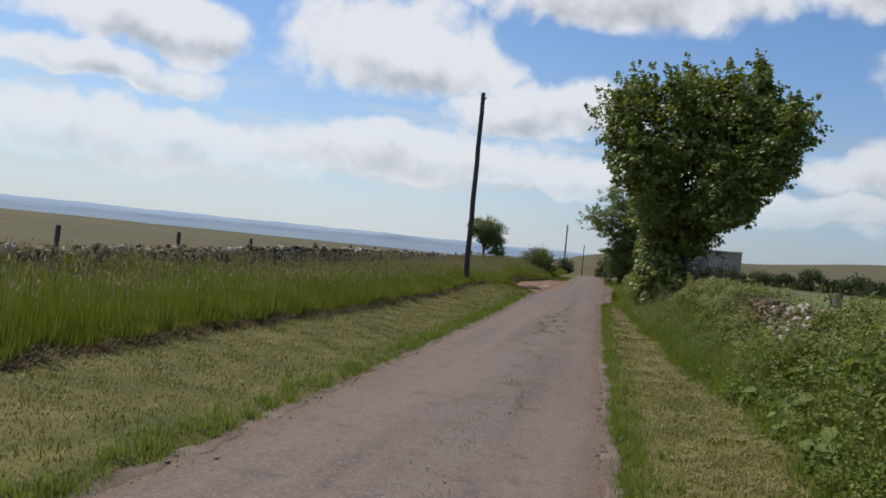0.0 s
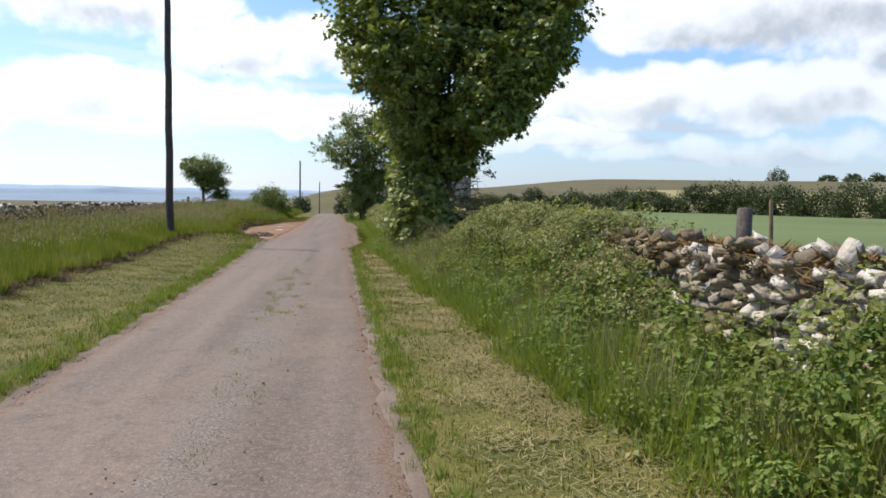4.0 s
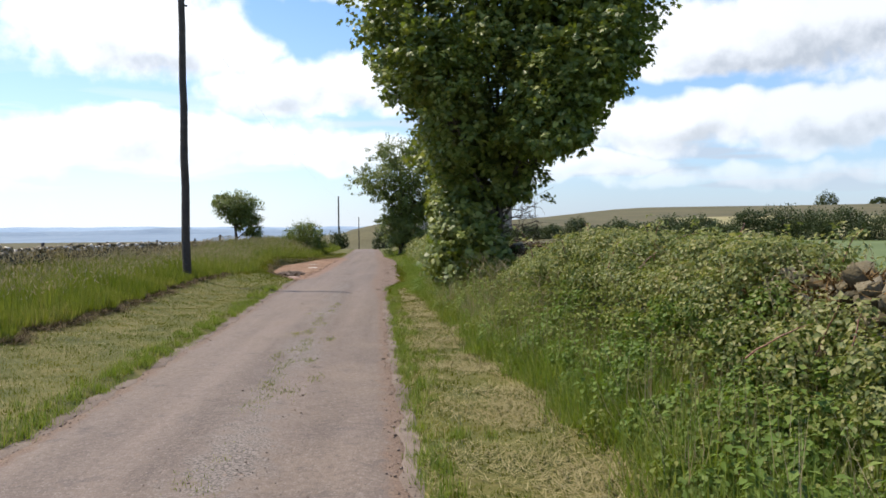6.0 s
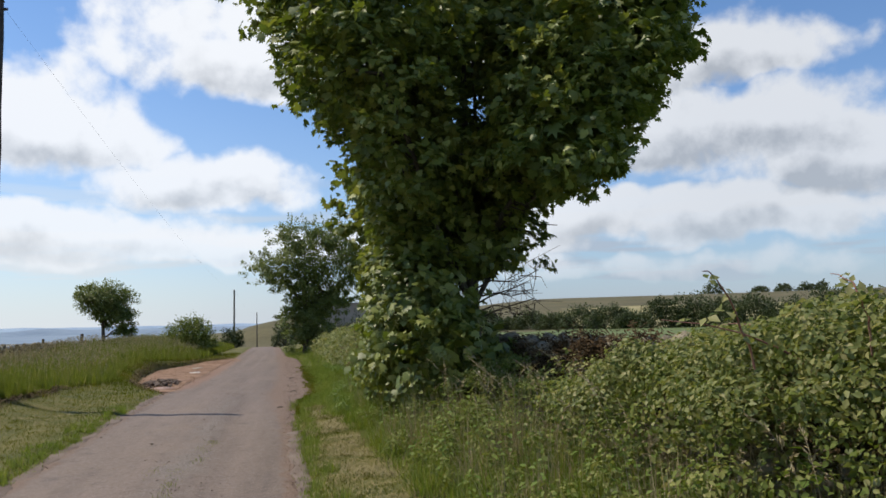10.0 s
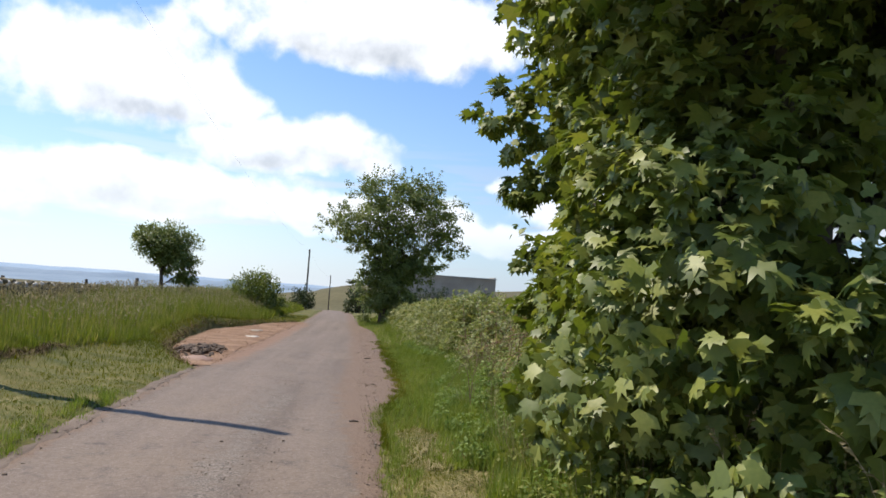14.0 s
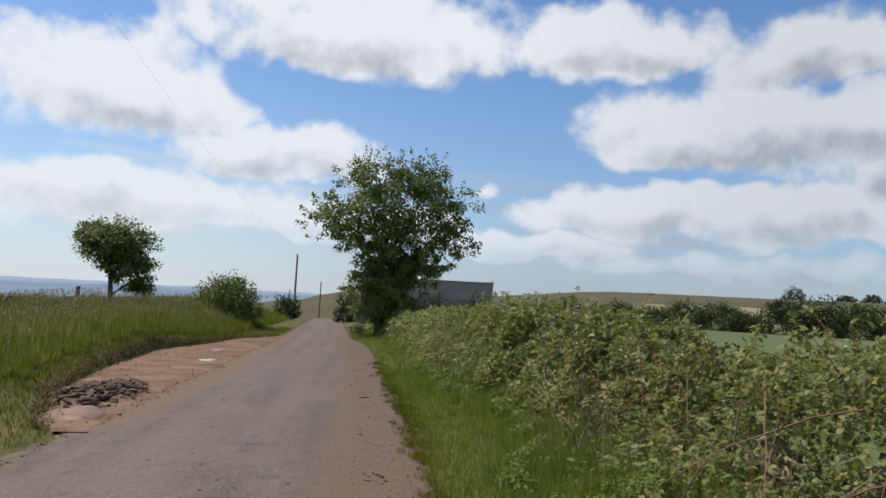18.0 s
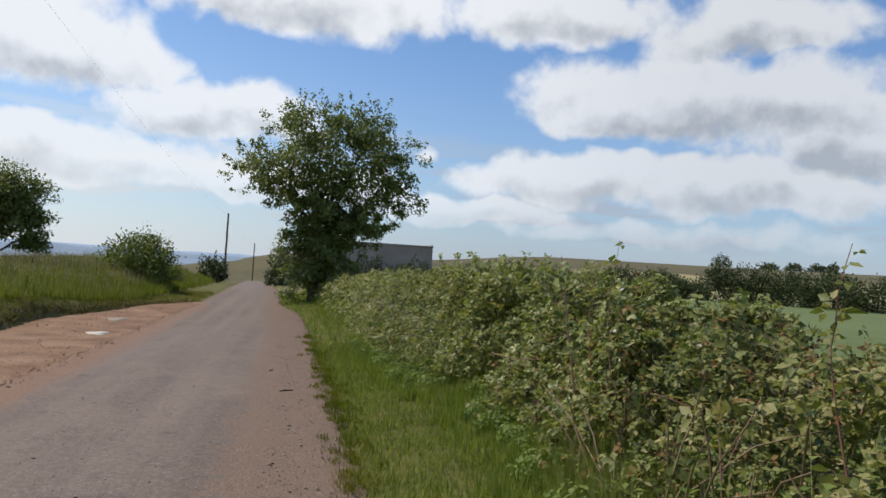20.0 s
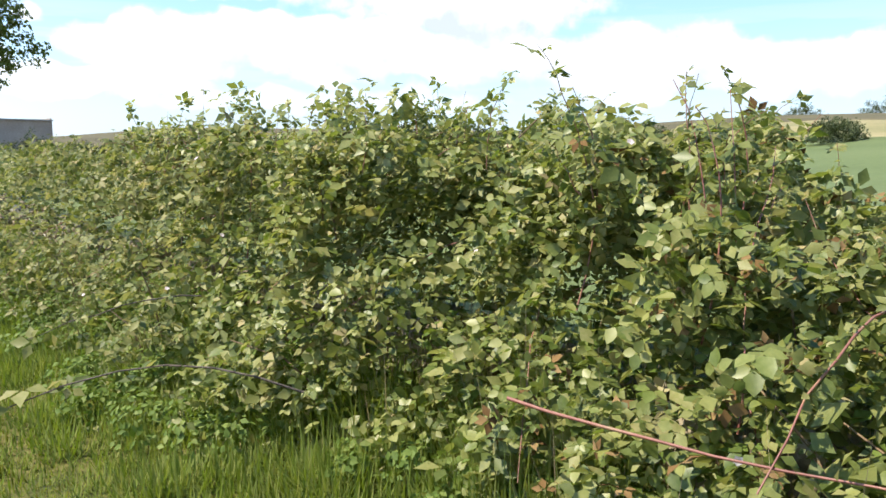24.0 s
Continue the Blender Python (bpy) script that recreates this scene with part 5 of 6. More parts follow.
for k in range(70):
    y = g.uniform(39.2, 44.5)
    x = float(foot(y)) + g.uniform(0.4, 1.6)
    z = float(prof(y) + hedge_height(y)) - 0.1
    cane(hedge, H0, (x, y, z), (x + g.normal(0, 0.12), y + g.normal(0, 0.12), z + g.uniform(0.2, 0.55)), 0.03, 0.003, g, 14, 0.05, None, M_FRESH)
# the taller sprays and the red cane near the end of the walk
for sx, sy, h in ((1.3, 36.5, 0.55), (1.45, 37.2, 0.4), (1.9, 39.6, 0.45), (2.2, 40.6, 0.45), (1.5, 41.8, 0.4), (1.2, 34.2, 0.45), (2.1, 39.1, 0.5), (2.0, 39.0, 0.4), (2.2, 39.3, 0.5), (1.8, 39.0, 0.35), (1.9, 39.15, 0.45)):
    z = float(prof(sy)) + 1.35
    cane(hedge, H0, (sx, sy, z - 0.4), (sx + 0.05, sy + 0.1, z + h), 0.05, 0.0045, g, 14, 0.055)
cane(hedge, H0, (1.2, 39.24, -0.01), (1.32, 37.96, 0.11), -0.03, 0.006, g, 4, 0.045, curl=0.03)
cane(hedge, H0, (0.75, 39.65, -0.02), (-0.23, 40.07, -0.16), 0.03, 0.004, g, 12, 0.05, M_BARK)
cane(hedge, H0, (0.9, 40.9, 0.05), (0.2, 41.1, -0.1), 0.06, 0.004, g, 9, 0.05, M_BARK)
cane(hedge, H0, (0.97, 36.3, 0.1), (0.87, 36.42, 0.98), 0.03, 0.007, g, 12, 0.06, None, M_FRESH, curl=0.06)
cane(hedge, H0, (1.5, 37.6, -0.1), (1.36, 37.8, 0.95), 0.03, 0.006, g, 16, 0.065, None, M_FRESH, curl=0.08)
cane(hedge, H0, (1.7, 38.8, -0.1), (1.95, 38.95, 0.42), 0.02, 0.004, g, 8, 0.055)
for k in range(110):
    y = g.uniform(28.5, 48) if k < 60 else g.uniform(34.6, 38.4)
    x = float(foot(y)) + (g.uniform(0.1, 1.0) if k < 60 else g.uniform(0.15, 0.55))
    z = float(prof(y) + np.interp(x - foot(y), [0, 1.05], [0.3, hedge_height(y)]))
    d = np.array([g.normal(0, 0.15), g.normal(0, 0.25), g.uniform(0.1, 0.4)])
    V, F = ring_tube([np.array([x, y, z - 0.15]) - H0, np.array([x, y, z]) - H0 + d * 0.5, np.array([x, y, z]) - H0 + d], [0.006, 0.005, 0.003], 5)
    part_np("dead_stem", V, F, M_STEM, hedge, "dry straw-coloured stem")

# withered sprays and pale pink blossoms among the leaves
V, F = scatter(*trifoliate(hedge_points(1500, 29, 46, g, 0.12), g, 0.04, wild=0.9), MID_V, MID_F)
part_np("withered_leaves", V - H0, F, M_STRAW, hedge, "withered straw-brown leaves", kind="stuff")
V, F = scatter(*trifoliate(hedge_points(2200, 34.8, 39.5, g, 0.14), g, 0.04, wild=0.9), MID_V, MID_F)
part_np("withered_leaves", V - H0, F, M_RUST, hedge, "rusty dead leaves", kind="stuff")
petal = (SMALL_V * np.array([1.6, 1, 1.5]), SMALL_F)
for k in range(46):
    p = hedge_points(1, 34, 45, g, 0.02)
    if len(p) == 0:
        continue
    th = np.arange(5) * 1.2566 + g.uniform(0, 6)
    up = unit(np.array([[-0.5, -0.5, 0.8]]) + 0.4 * g.normal(size=(1, 3)))
    a = unit(np.cross(up, g.normal(size=(1, 3))))
    b = np.cross(up, a)
    fwd = a * np.cos(th)[:, None] + b * np.sin(th)[:, None] + 0.25 * up
    V, F = scatter(np.repeat(p + 0.03 * up, 5, 0), fwd, np.repeat(up, 5, 0), np.full(5, 0.016), *petal)
    part_np("blossom", V - H0, F, M_PETAL, hedge, "pale pink bramble blossom")

# brambles and weeds on the earlier bank
thicket = thing("bramble_thicket", 1.6, 16.0, float(ground(1.6, 16)), "bramble and nettle thicket against the broken wall", "thicket")
T0 = np.array([1.6, 16.0, float(ground(1.6, 16))])
V, F = scatter(*trifoliate(hedge_points(16000, 12.2, 20.6, g, 0.24), g, 0.037, wild=0.65), MID_V, MID_F)
part_np("foliage", V - T0, F, M_BRAMBLE, thicket, kind="stuff")
V, F = scatter(*trifoliate(hedge_points(9000, 20.0, 28.7, g, 0.2), g, 0.04), MID_V, MID_F)
part_np("foliage", V - T0, F, M_HERB, thicket, kind="stuff")
V, F = scatter(*trifoliate(hedge_points(9000, 2, 12.6, g, 0.22), g, 0.034), MID_V, MID_F)
part_np("foliage", V - T0, F, M_HERB, thicket, kind="stuff")
V, F = scatter(*trifoliate(hedge_points(9000, 4, 28.5, g, 0.5), g, 0.05, wild=0.9), SMALL_V, SMALL_F)
part_np("foliage", V - T0, F, M_BRAMBLE, thicket, kind="stuff")
for k in range(36):
    y = g.uniform(9, 20)
    x = float(foot(y)) + g.uniform(0.5, 1.7)
    z = float(prof(y) + hedge_height(y)) - 0.15
    cane(thicket, T0, (x, y, z), (x + g.normal(0, 0.25), y + g.normal(0, 0.3), z + g.uniform(0.15, 0.45)), 0.06, 0.006, g, 8, 0.05)


def bank_top(x, y):
    """Height of the rough growth over the bank, from its foot back to the wall."""
    h = hedge_height(y)
    return ground(x, y) + np.clip((x - foot(y)) / 1.15, 0.12, 1) ** 0.8 * (h - 0.25)


def mounds(n, y0, y1, a, b, g, r0, r1, leaves, size, lift_by, shape, wild=0.6, flat=0.75):
    """Rounded clumps of leaves growing into one another; a, b: how far in from the growth's foot."""
    y = g.uniform(y0, y1, n)
    x = foot(y) + g.uniform(a, b, n)
    r = g.uniform(r0, r1, n)
    C = np.stack([x, y, np.maximum(bank_top(x, y) - r * 0.55 + lift_by, ground(x, y) + 0.1)], 1)
    k = np.repeat(np.arange(n), leaves)
    d = unit(g.normal(size=(len(k), 3)) + np.array([-0.25, -0.2, 0.5]))
    P = C[k] + d * (r[k] * g.uniform(0.72, 1.06, len(k)))[:, None] * np.array([1, 1, flat])
    P[:, 2] = np.maximum(P[:, 2], ground(P[:, 0], P[:, 1]) + 0.02)
    fwd = unit(np.cross(d, g.normal(size=P.shape)) + 0.3 * d - np.array([0, 0, 0.35]))
    return scatter(P, fwd, d + np.array([0, 0, 0.55]) + wild * g.normal(size=P.shape), size * g.uniform(0.6, 1.35, len(k)), *shape)


def plumes(n, y0, y1, a, b, g, h0, h1):
    """Arching grass stalks, each with a drooping feathery head."""
    out = []
    y = g.uniform(y0, y1, n)
    x = foot(y) + g.uniform(a, b, n)
    z = ground(x, y)
    for i in range(n):
        h, an = g.uniform(h0, h1), g.uniform(0, 6.28)
        d = np.array([math.cos(an), math.sin(an), 0]) * h * g.uniform(0.15, 0.4)
        t = np.linspace(0, 1, 7)[:, None]
        pts = np.array([x[i], y[i], z[i]]) + d * t ** 2.2 + np.array([0, 0, h]) * (t - 0.16 * t ** 5)
        v, f = ring_tube(pts, np.linspace(0.0022, 0.0012, 7), 3)
        out.append((v, np.concatenate([f[:, [0, 1, 2]], f[:, [0, 2, 3]]])))
        m = 16
        u = np.linspace(0.74, 1, m)
        P = np.stack([np.interp(u, t[:, 0], pts[:, j]) for j in range(3)], 1)
        fw = unit(pts[6] - pts[4]) + 0.45 * g.normal(size=(m, 3)) - np.array([0, 0, 0.3])
        out.append(scatter(P, fw, g.normal(size=(m, 3)), g.uniform(0.025, 0.05, m) * (1.25 - 0.8 * np.linspace(0, 1, m)), SMALL_V * np.array([0.5, 1, 1]), SMALL_F))
    return join(out)


BROAD = (LEAF_V * np.array([1.25, 1, 1]), LEAF_F)
stuff("weed_clumps", *mounds(230, 3, 14.5, 0.1, 1.4, g, 0.1, 0.24, 150, 0.042, -0.04, (MID_V, MID_F), 0.9), M_NETTLE, "clumps of fresh green nettles and weeds on the bank", "weeds")
stuff("weed_clumps", *mounds(60, 12, 18, 0.1, 0.8, g, 0.1, 0.22, 150, 0.042, -0.06, (MID_V, MID_F), 0.9), M_NETTLE, "fresh nettles along the foot of the brambles", "weeds")
stuff("weed_clumps", *mounds(430, 4, 29, 0.0, 1.4, g, 0.1, 0.24, 130, 0.036, -0.06, (MID_V, MID_F), 0.9), M_HERB, "low leafy weeds along the bank", "weeds")
stuff("bramble_clumps", *mounds(360, 12.6, 21.6, 0.75, 1.75, g, 0.13, 0.3, 150, 0.036, 0.06, (MID_V, MID_F), 0.8), M_BRAMBLE, "dense bramble clumps before the broken wall", "brambles")
stuff("bramble_clumps", *mounds(90, 5, 9.6, 0.6, 1.6, g, 0.15, 0.3, 150, 0.036, 0.04, (MID_V, MID_F), 0.8), M_BRAMBLE, "bramble clumps on the bank beside the wall", "brambles")
stuff("weed_clumps", *mounds(230, 29, 47, -0.25, 0.45, g, 0.08, 0.2, 110, 0.04, -0.08, (MID_V, MID_F)), M_NETTLE, "leafy weeds growing out of the grass below the hedge", "weeds")
stuff("dock_plants", *mounds(8, 3, 9, 0.1, 0.6, g, 0.16, 0.24, 26, 0.14, 0.0, BROAD, 0.4), M_NETTLE, "broad-leaved docks at the foot of the bank", "weeds")
stuff("grass_plumes", *plumes(190, 18, 29, 0.5, 1.6, g, 0.75, 1.2), M_SEED, "tall arching grass stalks with pale feathery heads", "grass")
stuff("grass_plumes", *plumes(70, 3, 13, 0.7, 1.9, g, 0.8, 1.3), M_SEED, "tall arching grass stalks with pale feathery heads", "grass")
stuff("grass_plumes", *plumes(60, 13, 17.5, 0.8, 1.8, g, 1.0, 1.5), M_SEED, "dry pale grass stalks standing in the brambles", "grass")
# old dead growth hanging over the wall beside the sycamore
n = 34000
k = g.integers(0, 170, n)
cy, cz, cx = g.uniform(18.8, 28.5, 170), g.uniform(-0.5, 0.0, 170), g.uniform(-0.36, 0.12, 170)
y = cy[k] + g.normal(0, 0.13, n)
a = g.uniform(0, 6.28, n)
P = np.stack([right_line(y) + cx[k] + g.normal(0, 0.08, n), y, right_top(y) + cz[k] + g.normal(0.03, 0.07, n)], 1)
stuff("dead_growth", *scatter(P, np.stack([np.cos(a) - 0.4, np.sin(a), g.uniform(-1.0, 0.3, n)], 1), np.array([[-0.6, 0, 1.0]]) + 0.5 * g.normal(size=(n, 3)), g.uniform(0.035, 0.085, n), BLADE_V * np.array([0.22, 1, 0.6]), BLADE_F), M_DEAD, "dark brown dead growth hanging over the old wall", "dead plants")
# dry moss and dead grass lying over the wall's top
n = 17000
y = np.concatenate([g.uniform(10.3, 15.5, 7000), g.uniform(17, 30, 10000)])
k = wob(y, y, 0.5, 3) + 0.5 * g.normal(size=n) > -0.1
y = y[k]
n = len(y)
x = right_line(y) + g.uniform(-0.28, 0.2, n)
a = g.uniform(0, 6.28, n)
stuff("wall_moss", *scatter(np.stack([x, y, right_top(y) - 0.03 - 0.12 * (x < right_line(y) - 0.14) * g.uniform(0, 1.6, n)], 1), np.stack([np.cos(a), np.sin(a), g.uniform(-0.3, 0.6, n)], 1), np.tile([0, 0, 1.0], (n, 1)) + 0.3 * g.normal(size=(n, 3)), g.uniform(0.05, 0.15, n), BLADE_V * np.array([0.14, 1, 0.6]), BLADE_F), M_RUST, "rusty brown moss and dead grass over the wall's top", "moss")


def nettles(n, y0, y1, g, lo, hi, reach):
    """Upright leafy stems: leaves in pairs up each stem."""
    y = g.uniform(y0, y1, n)
    x = foot(y) + 0.05 + g.uniform(0, 1, n) * reach
    h = g.uniform(lo, hi, n) * (0.55 + 0.45 * sstep(0, 0.6, x - foot(y)))
    P, fwd = [], []
    for lev in np.linspace(0.25, 1.0, 7):
        a = g.uniform(0, 6.28, n)
        for turn in (0, math.pi):
            d = np.stack([np.cos(a + turn), np.sin(a + turn), -0.35 + 0.5 * (lev > 0.9) + 0 * a], 1)
            P.append(np.stack([x, y, ground(x, y) + h * lev], 1) + 0.015 * d)
            fwd.append(d)
    P, fwd = np.concatenate(P), np.concatenate(fwd)
    return scatter(P, fwd, np.array([[0, 0, 1.0]]) + 0.2 * g.normal(size=P.shape), 0.066 * g.uniform(0.6, 1.3, len(P)), MID_V, MID_F)


stuff("nettles", *nettles(220, 3, 13, g, 0.4, 0.85, 1.4), M_NETTLE, "stand of green nettles and docks on the bank", "weeds")
stuff("nettles", *nettles(320, 12, 28, g, 0.35, 0.7, 1.1), M_NETTLE, "nettles along the foot of the thicket", "weeds")
stuff("nettles", *nettles(650, 29, 46, g, 0.3, 0.65, 1.1), M_NETTLE, "nettles along the foot of the bramble hedge", "weeds")


# ---- grass ----
def tall_from(y):
    """How far from the lane the uncut meadow begins."""
    y = np.asarray(y, float)
    return np.interp(y, [0, 12, 23, 33, 37, 41, 60, 75], [2.6, 2.6, 2.45, 2.6, 2.5, 1.9, 1.6, 1.2]) + np.where(y > 37.5, np.maximum(0, bay(y) - 1.2), 0) + 0.16 * wob(y, y, 0.7)


def meadow(n, y0, y1, g, h0, h1, w0, w1, mat, name, label, depth=6.2, power=1.5, lean=0.5, start=0.0, patchy=False):
    y = g.uniform(y0, y1, n)
    x = lane_left(y) - tall_from(y) - start - g.uniform(0, 1, n) ** power * depth
    x = np.maximum(x, left_line(y) + 0.45)
    if patchy:
        k = wob(x, y, 1.3, 5) + 0.6 * wob(x, y, 0.4, 8) + 0.5 * g.normal(size=n) > -0.1
        x, y = x[k], y[k]
        n = len(x)
    P = np.stack([x, y, ground(x, y) - 0.02], 1)
    tuft = (0.8 + 0.22 * wob(x, y, 1.9, 6) + 0.26 * wob(x, y, 0.6, 2) + 0.2 * wob(x, y, 0.2, 4)) * (0.62 + 0.38 * sstep(-0.2, 0.55, lane_left(y) - tall_from(y) - start - x + 0.3 * wob(x, y, 0.3, 9)))
    stuff(name, *blades(P, g.uniform(h0, h1, n) * tuft, g.uniform(w0, w1, n), lean), mat, label, "grass")


g = np.random.default_rng(31)
meadow(95000, 3, 36, g, 0.28, 0.58, 0.007, 0.015, M_GRASS, "meadow_grass", "tall uncut meadow grass", lean=0.95)
meadow(44000, 3, 36, g, 0.2, 0.46, 0.007, 0.014, M_GRASS, "meadow_edge", "fresh green grass along the meadow's edge", depth=1.7, power=1.4, lean=0.75)
meadow(45000, 36, 78, g, 0.3, 0.6, 0.012, 0.024, M_GRASS, "meadow_grass", "tall uncut meadow grass", depth=7, lean=0.9)
meadow(26000, 3, 40, g, 0.45, 0.75, 0.004, 0.009, M_SEED, "grass_seed_heads", "dry brown seed heads above the meadow grass", lean=0.6, start=0.8, power=0.8, patchy=True)
meadow(7000, 40, 75, g, 0.5, 0.75, 0.008, 0.014, M_SEED, "grass_seed_heads", "dry brown seed heads above the meadow grass", lean=0.45, start=0.3, power=1.0)


n = 14000
y = g.uniform(3, 60, n)
x = np.maximum(lane_left(y) - tall_from(y) - 0.2 - g.uniform(0, 1, n) * 6.5, left_line(y) + 0.4)
P = np.stack([x, y, ground(x, y) + g.uniform(0.4, 0.68, n)], 1)
fwd = np.array([[0, 0, 1.0]]) + 0.5 * g.normal(size=(n, 3))
stuff("meadow_panicles", *scatter(P, fwd, g.normal(size=(n, 3)), g.uniform(0.05, 0.11, n), SMALL_V * np.array([0.45, 1, 1]), SMALL_F), M_SEED, "feathery brown grass panicles over the meadow", "grass")


def verge(n, g, left, y0, y1, h0, h1, w0, w1, mat, name, label, lean=2.0, flat=False, width=1.0):
    y = y0 + (y1 - y0) * g.uniform(0, 1, n)
    u = g.uniform(0, 1, n)
    if flat:
        u = np.clip(0.62 + 0.27 * g.normal(size=n), 0.02, 1)
    if left:
        x = lane_left(y) - bay(y) - 0.06 - u * np.maximum(0.2, tall_from(y) - bay(y) + 0.15) * width
    else:
        off = 0.5 * sstep(32, 36, y) * (1 - sstep(56, 62, y)) + np.minimum(0, 0.12 * wob(y, y, 0.35, 5)) * sstep(30, 34, y)
        x = lane_right(y) + 0.05 + off + u * np.maximum(0.15, foot(y) - lane_right(y) - off + 0.2) * width
    if flat:
        keep = wob(x, y, 0.7, 11) + 0.5 * wob(x, y, 0.25, 4) + 0.4 * g.normal(size=n) > -0.25
        x, y = x[keep], y[keep]
        n = len(x)
    P = np.stack([x, y, ground(x, y) - (0 if flat else 0.006)], 1)
    if flat:
        a = g.uniform(0, 6.28, n)
        fwd = np.stack([np.cos(a), np.sin(a), g.uniform(-0.05, 0.35, n)], 1)
        V, F = scatter(P + np.array([0, 0, 0.02]), fwd, np.tile([0, 0, 1.0], (n, 1)), g.uniform(h0, h1, n), BLADE_V * np.array([w0 / h0, 1, 0.4]), BLADE_F)
    else:
        tuft = 0.8 + 0.35 * wob(x, y, 0.3, 7) + 0.2 * wob(x, y, 0.11, 1)
        V, F = blades(P, g.uniform(h0, h1, n) * np.maximum(tuft, 0.45), g.uniform(w0, w1, n), lean)
    stuff(name, V, F, mat, label, "grass")


verge(70000, g, True, 2, 34, 0.025, 0.065, 0.005, 0.01, M_MOWN, "mown_verge", "short mown verge grass, partly dried")
for left in (True, False):
    n = 15000
    k = g.integers(0, 420, n)
    cy, co = g.uniform(2.5, 33, 420), np.abs(g.normal(0.1, 0.16, 420))
    y = cy[k] + g.normal(0, 0.06, n)
    off = co[k] + g.normal(0, 0.035, n)
    x = lane_left(y) - off if left else lane_right(y) + off
    stuff("edge_tufts", *blades(np.stack([x, y, ground(x, y) - 0.01], 1), g.uniform(0.05, 0.14, n), g.uniform(0.004, 0.008, n), 1.3), M_LUSH, "green grass tufts along the lane's edge", "grass")
verge(16000, g, True, 34, 66, 0.06, 0.16, 0.009, 0.016, M_MOWN, "mown_verge", "short verge grass beside the bay")
verge(17000, g, True, 2, 34, 0.05, 0.12, 0.0032, 0.008, M_STRAW, "grass_clippings", "dry straw-coloured grass clippings on the verge", flat=True)
verge(56000, g, False, 2, 34, 0.025, 0.065, 0.005, 0.01, M_MOWN, "mown_verge", "short mown verge grass, partly dried")
verge(40000, g, False, 31, 46, 0.04, 0.14, 0.005, 0.01, M_LUSH, "verge_grass", "fresh green grass at the foot of the hedge", 1.5)
verge(14000, g, False, 29, 48, 0.03, 0.09, 0.005, 0.009, M_MOWN, "mown_verge", "short trodden grass along the gravel shoulder", 1.8, width=0.7)
verge(7000, g, False, 44, 68, 0.07, 0.2, 0.01, 0.018, M_LUSH, "verge_grass", "fresh green grass at the foot of the hedge", 0.8)
verge(36000, g, False, 11, 31, 0.05, 0.12, 0.0032, 0.008, M_STRAW, "grass_clippings", "thick dry straw-coloured clippings on the verge", flat=True)
verge(32000, g, False, 2, 31, 0.05, 0.12, 0.0032, 0.008, M_STRAW, "grass_clippings", "dry straw-coloured grass clippings on the verge", flat=True)


n = 24000
y = g.uniform(3, 37, n)
x = lane_left(y) - tall_from(y) + g.normal(0.06, 0.12, n) * (1 + 0.6 * wob(y, y, 0.8, 2))
a = g.uniform(0, 6.28, n)
stuff("thatch", *scatter(np.stack([x, y, ground(x, y) + g.uniform(0.0, 0.06, n)], 1), np.stack([np.cos(a), np.sin(a), g.uniform(-0.1, 0.5, n)], 1), np.tile([0, 0, 1.0], (n, 1)), g.uniform(0.07, 0.16, n), BLADE_V * np.array([0.07, 1, 0.4]), BLADE_F), M_THATCH, "dead brown thatch along the cut edge of the meadow", "grass")


# clods of short grass creeping out over the gravel shoulder
n = 12000
k = g.integers(0, 260, n)
cy, co = g.uniform(30, 50, 260), g.normal(0.56, 0.1, 260)
y = cy[k] + g.normal(0, 0.07, n)
x = lane_right(y) + (co[k] + g.normal(0, 0.04, n)) * (0.25 + 0.75 * sstep(31, 36, y))
stuff("edge_tufts", *blades(np.stack([x, y, np.maximum(ground(x, y), prof(y) - 0.012) - 0.005], 1), g.uniform(0.02, 0.07, n), g.uniform(0.005, 0.009, n), 1.8), M_MOWN, "clods of short grass creeping over the gravel", "grass")


# dead roots and soil-brown litter along the bay's torn edge
n = 6000
y = g.uniform(37.5, 60, n)
x = lane_left(y) - bay(y) - 0.12 + g.normal(0, 0.09, n)
a = g.uniform(0, 6.28, n)
stuff("thatch", *scatter(np.stack([x, y, ground(x, y) + g.uniform(-0.01, 0.07, n)], 1), np.stack([np.cos(a), np.sin(a), g.uniform(-0.3, 0.7, n)], 1), np.tile([0, 0, 1.0], (n, 1)), g.uniform(0.06, 0.16, n), BLADE_V * np.array([0.11, 1, 0.4]), BLADE_F), M_THATCH, "brown dead grass along the torn edge of the bay", "grass")


def rank_grass(n, y0, y1, a, b, g, h0, h1, mat, name, label, w0=0.006, w1=0.012):
    m = max(8, n // 26)
    k = g.integers(0, m, n)
    y = g.uniform(y0, y1, m)[k] + g.normal(0, 0.05, n)
    x = foot(y) + g.uniform(a, b, m)[k] + g.normal(0, 0.05, n)
    P = np.stack([x, y, ground(x, y) - 0.01], 1)
    stuff(name, *blades(P, g.uniform(h0, h1, n) * (0.85 + 0.3 * wob(x, y, 0.35, 3)) * (0.5 + 0.5 * sstep(-0.35, 0.4, x - foot(y))), g.uniform(w0, w1, n), 1.9), mat, label, "grass")


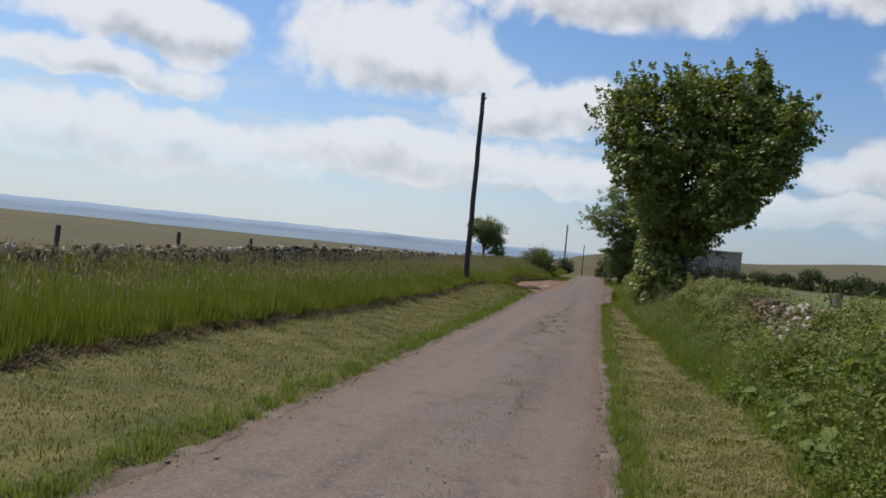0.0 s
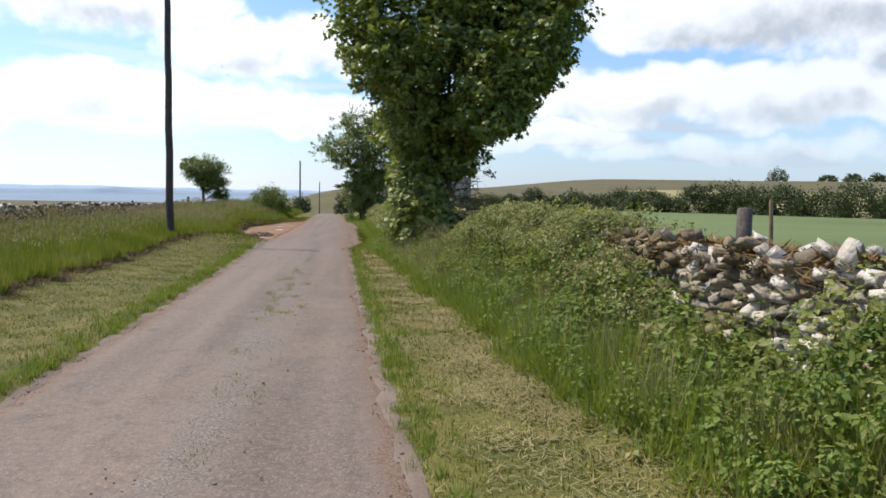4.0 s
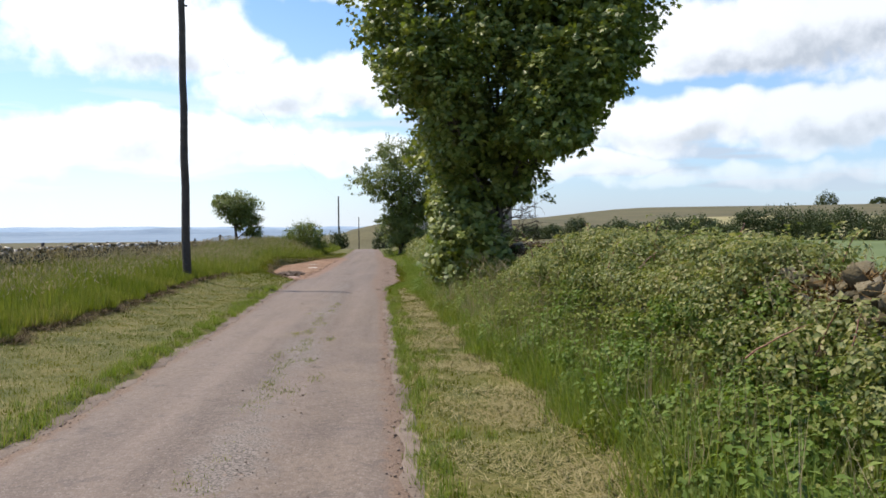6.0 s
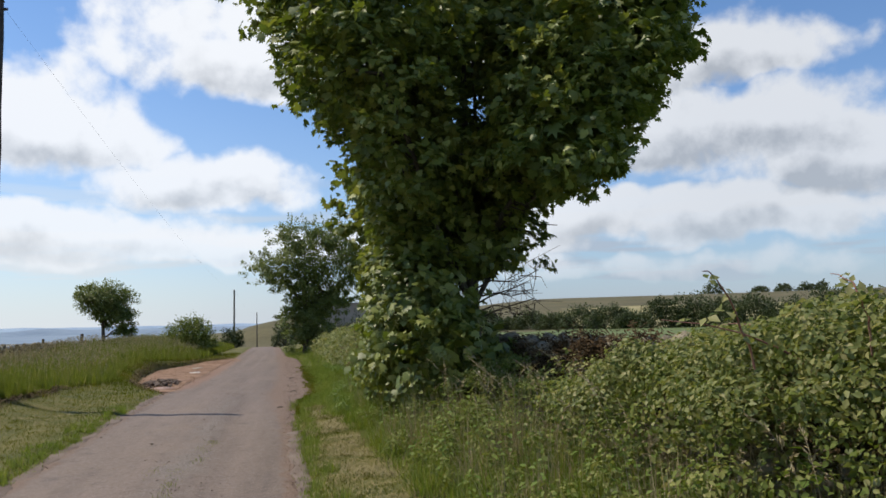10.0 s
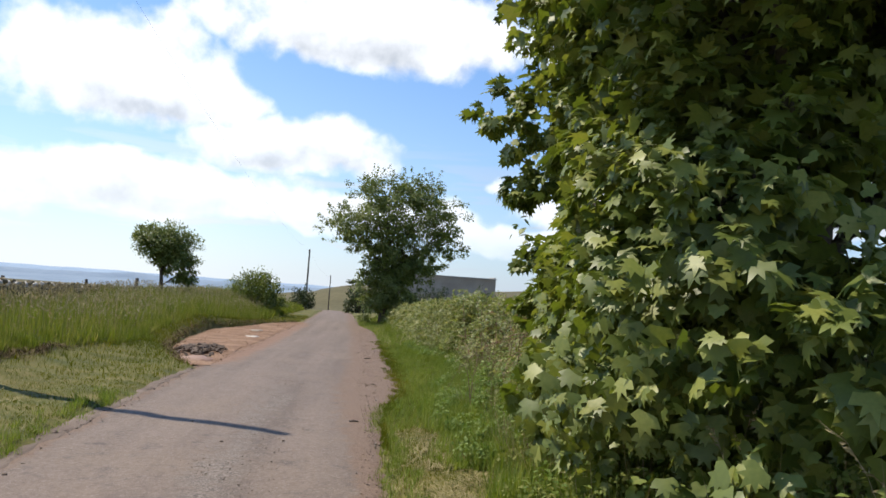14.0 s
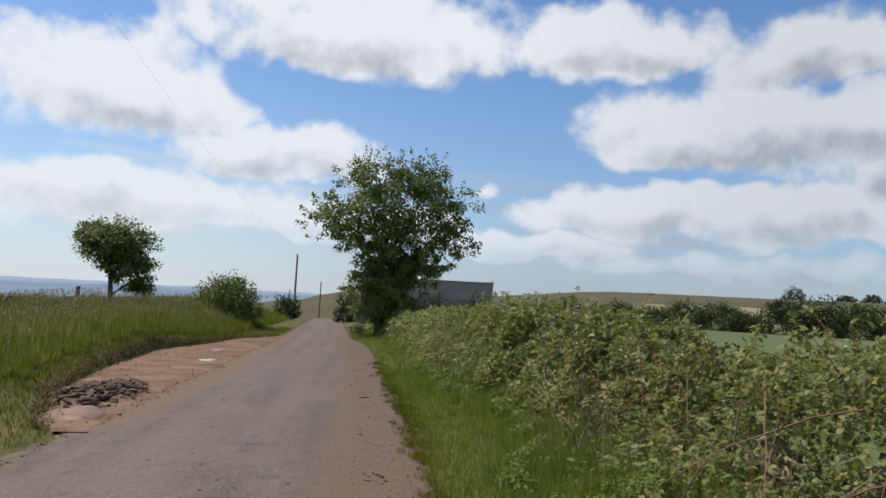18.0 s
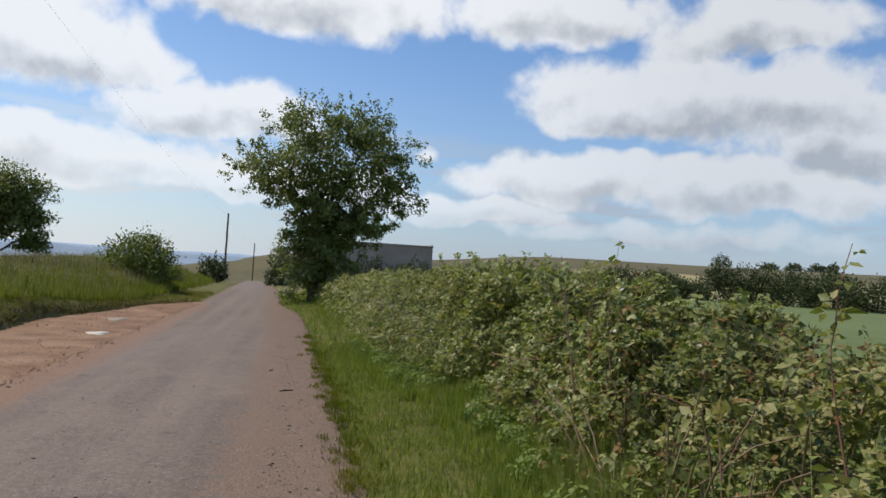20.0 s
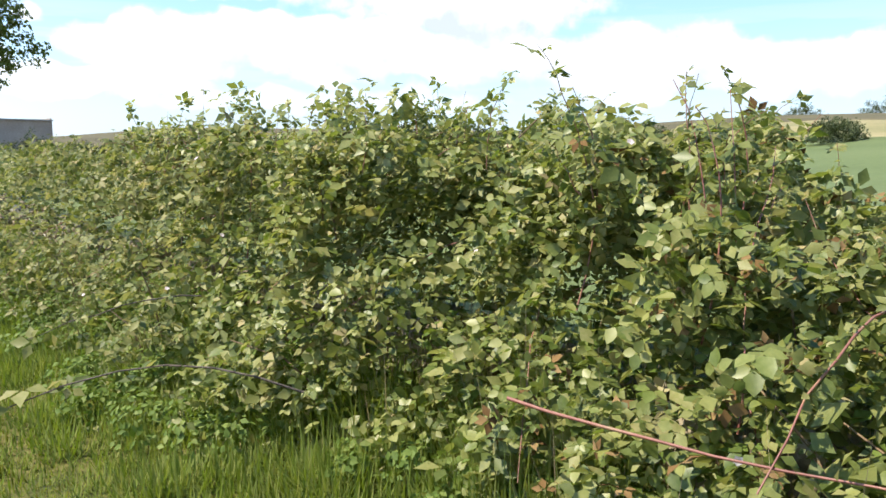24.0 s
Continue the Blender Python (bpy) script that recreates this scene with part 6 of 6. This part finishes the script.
rank_grass(7000, 29, 37, 0.0, 1.1, g, 0.25, 0.6, M_LUSH, "rank_grass", "tall green grass below the brambles")
rank_grass(4000, 39, 40.8, -0.6, 0.6, g, 0.3, 0.6, M_LUSH, "rank_grass", "tuft of long green grass in a gap of the brambles")
rank_grass(34000, 29, 47, -0.5, 0.6, g, 0.18, 0.5, M_LUSH, "rank_grass", "long green grass growing into the brambles")
rank_grass(5000, 11, 30, -0.15, 1.3, g, 0.25, 0.6, M_GRASS, "rank_grass", "tall yellowing grass on the bank")
rank_grass(24000, 15, 30, -0.15, 1.4, g, 0.2, 0.5, M_LUSH, "rank_grass", "long green grass on the bank")
rank_grass(13000, 10, 19, -0.15, 1.2, g, 0.3, 0.6, M_LUSH, "rank_grass", "lush green grass among the nettles")
rank_grass(9000, 3, 9.9, 0.3, 1.7, g, 0.45, 1.0, M_GRASS, "rank_grass", "tall brownish grass on the bank before the wall")
rank_grass(13000, 3, 15, -0.1, 1.3, g, 0.2, 0.5, M_LUSH, "rank_grass", "long green grass on the bank")
rank_grass(11000, 2, 29, 0.1, 1.9, g, 0.4, 0.9, M_SEED, "bank_seed_heads", "dry grass stalks and seed heads on the bank", 0.004, 0.008)
rank_grass(9000, 33.5, 38, -0.35, 0.45, g, 0.3, 0.55, M_LUSH, "rank_grass", "long lush grass before the brambles")
rank_grass(4500, 46, 68, -0.2, 0.8, g, 0.25, 0.6, M_LUSH, "rank_grass", "long green grass growing into the brambles", 0.012, 0.02)
rank_grass(5000, 29, 47, 0.1, 1.4, g, 0.4, 0.95, M_SEED, "bank_seed_heads", "dry grass stalks among the brambles", 0.003, 0.006)
# tufts in the middle of the lane
n = 5200
k = g.integers(0, 70, n)
ty, tx = g.uniform(4, 27, 70), g.normal(0.2, 0.14, 70)
y = ty[k] + g.normal(0, 0.16, n)
x = (lane_left(y) + lane_right(y)) / 2 + tx[k] + g.normal(0, 0.05, n)
stuff("lane_tufts", *blades(np.stack([x, y, prof(y) - 0.005], 1), g.uniform(0.012, 0.04, n), g.uniform(0.004, 0.008, n), 1.6), M_GRASS, "small tufts of grass growing down the middle of the lane", "grass")
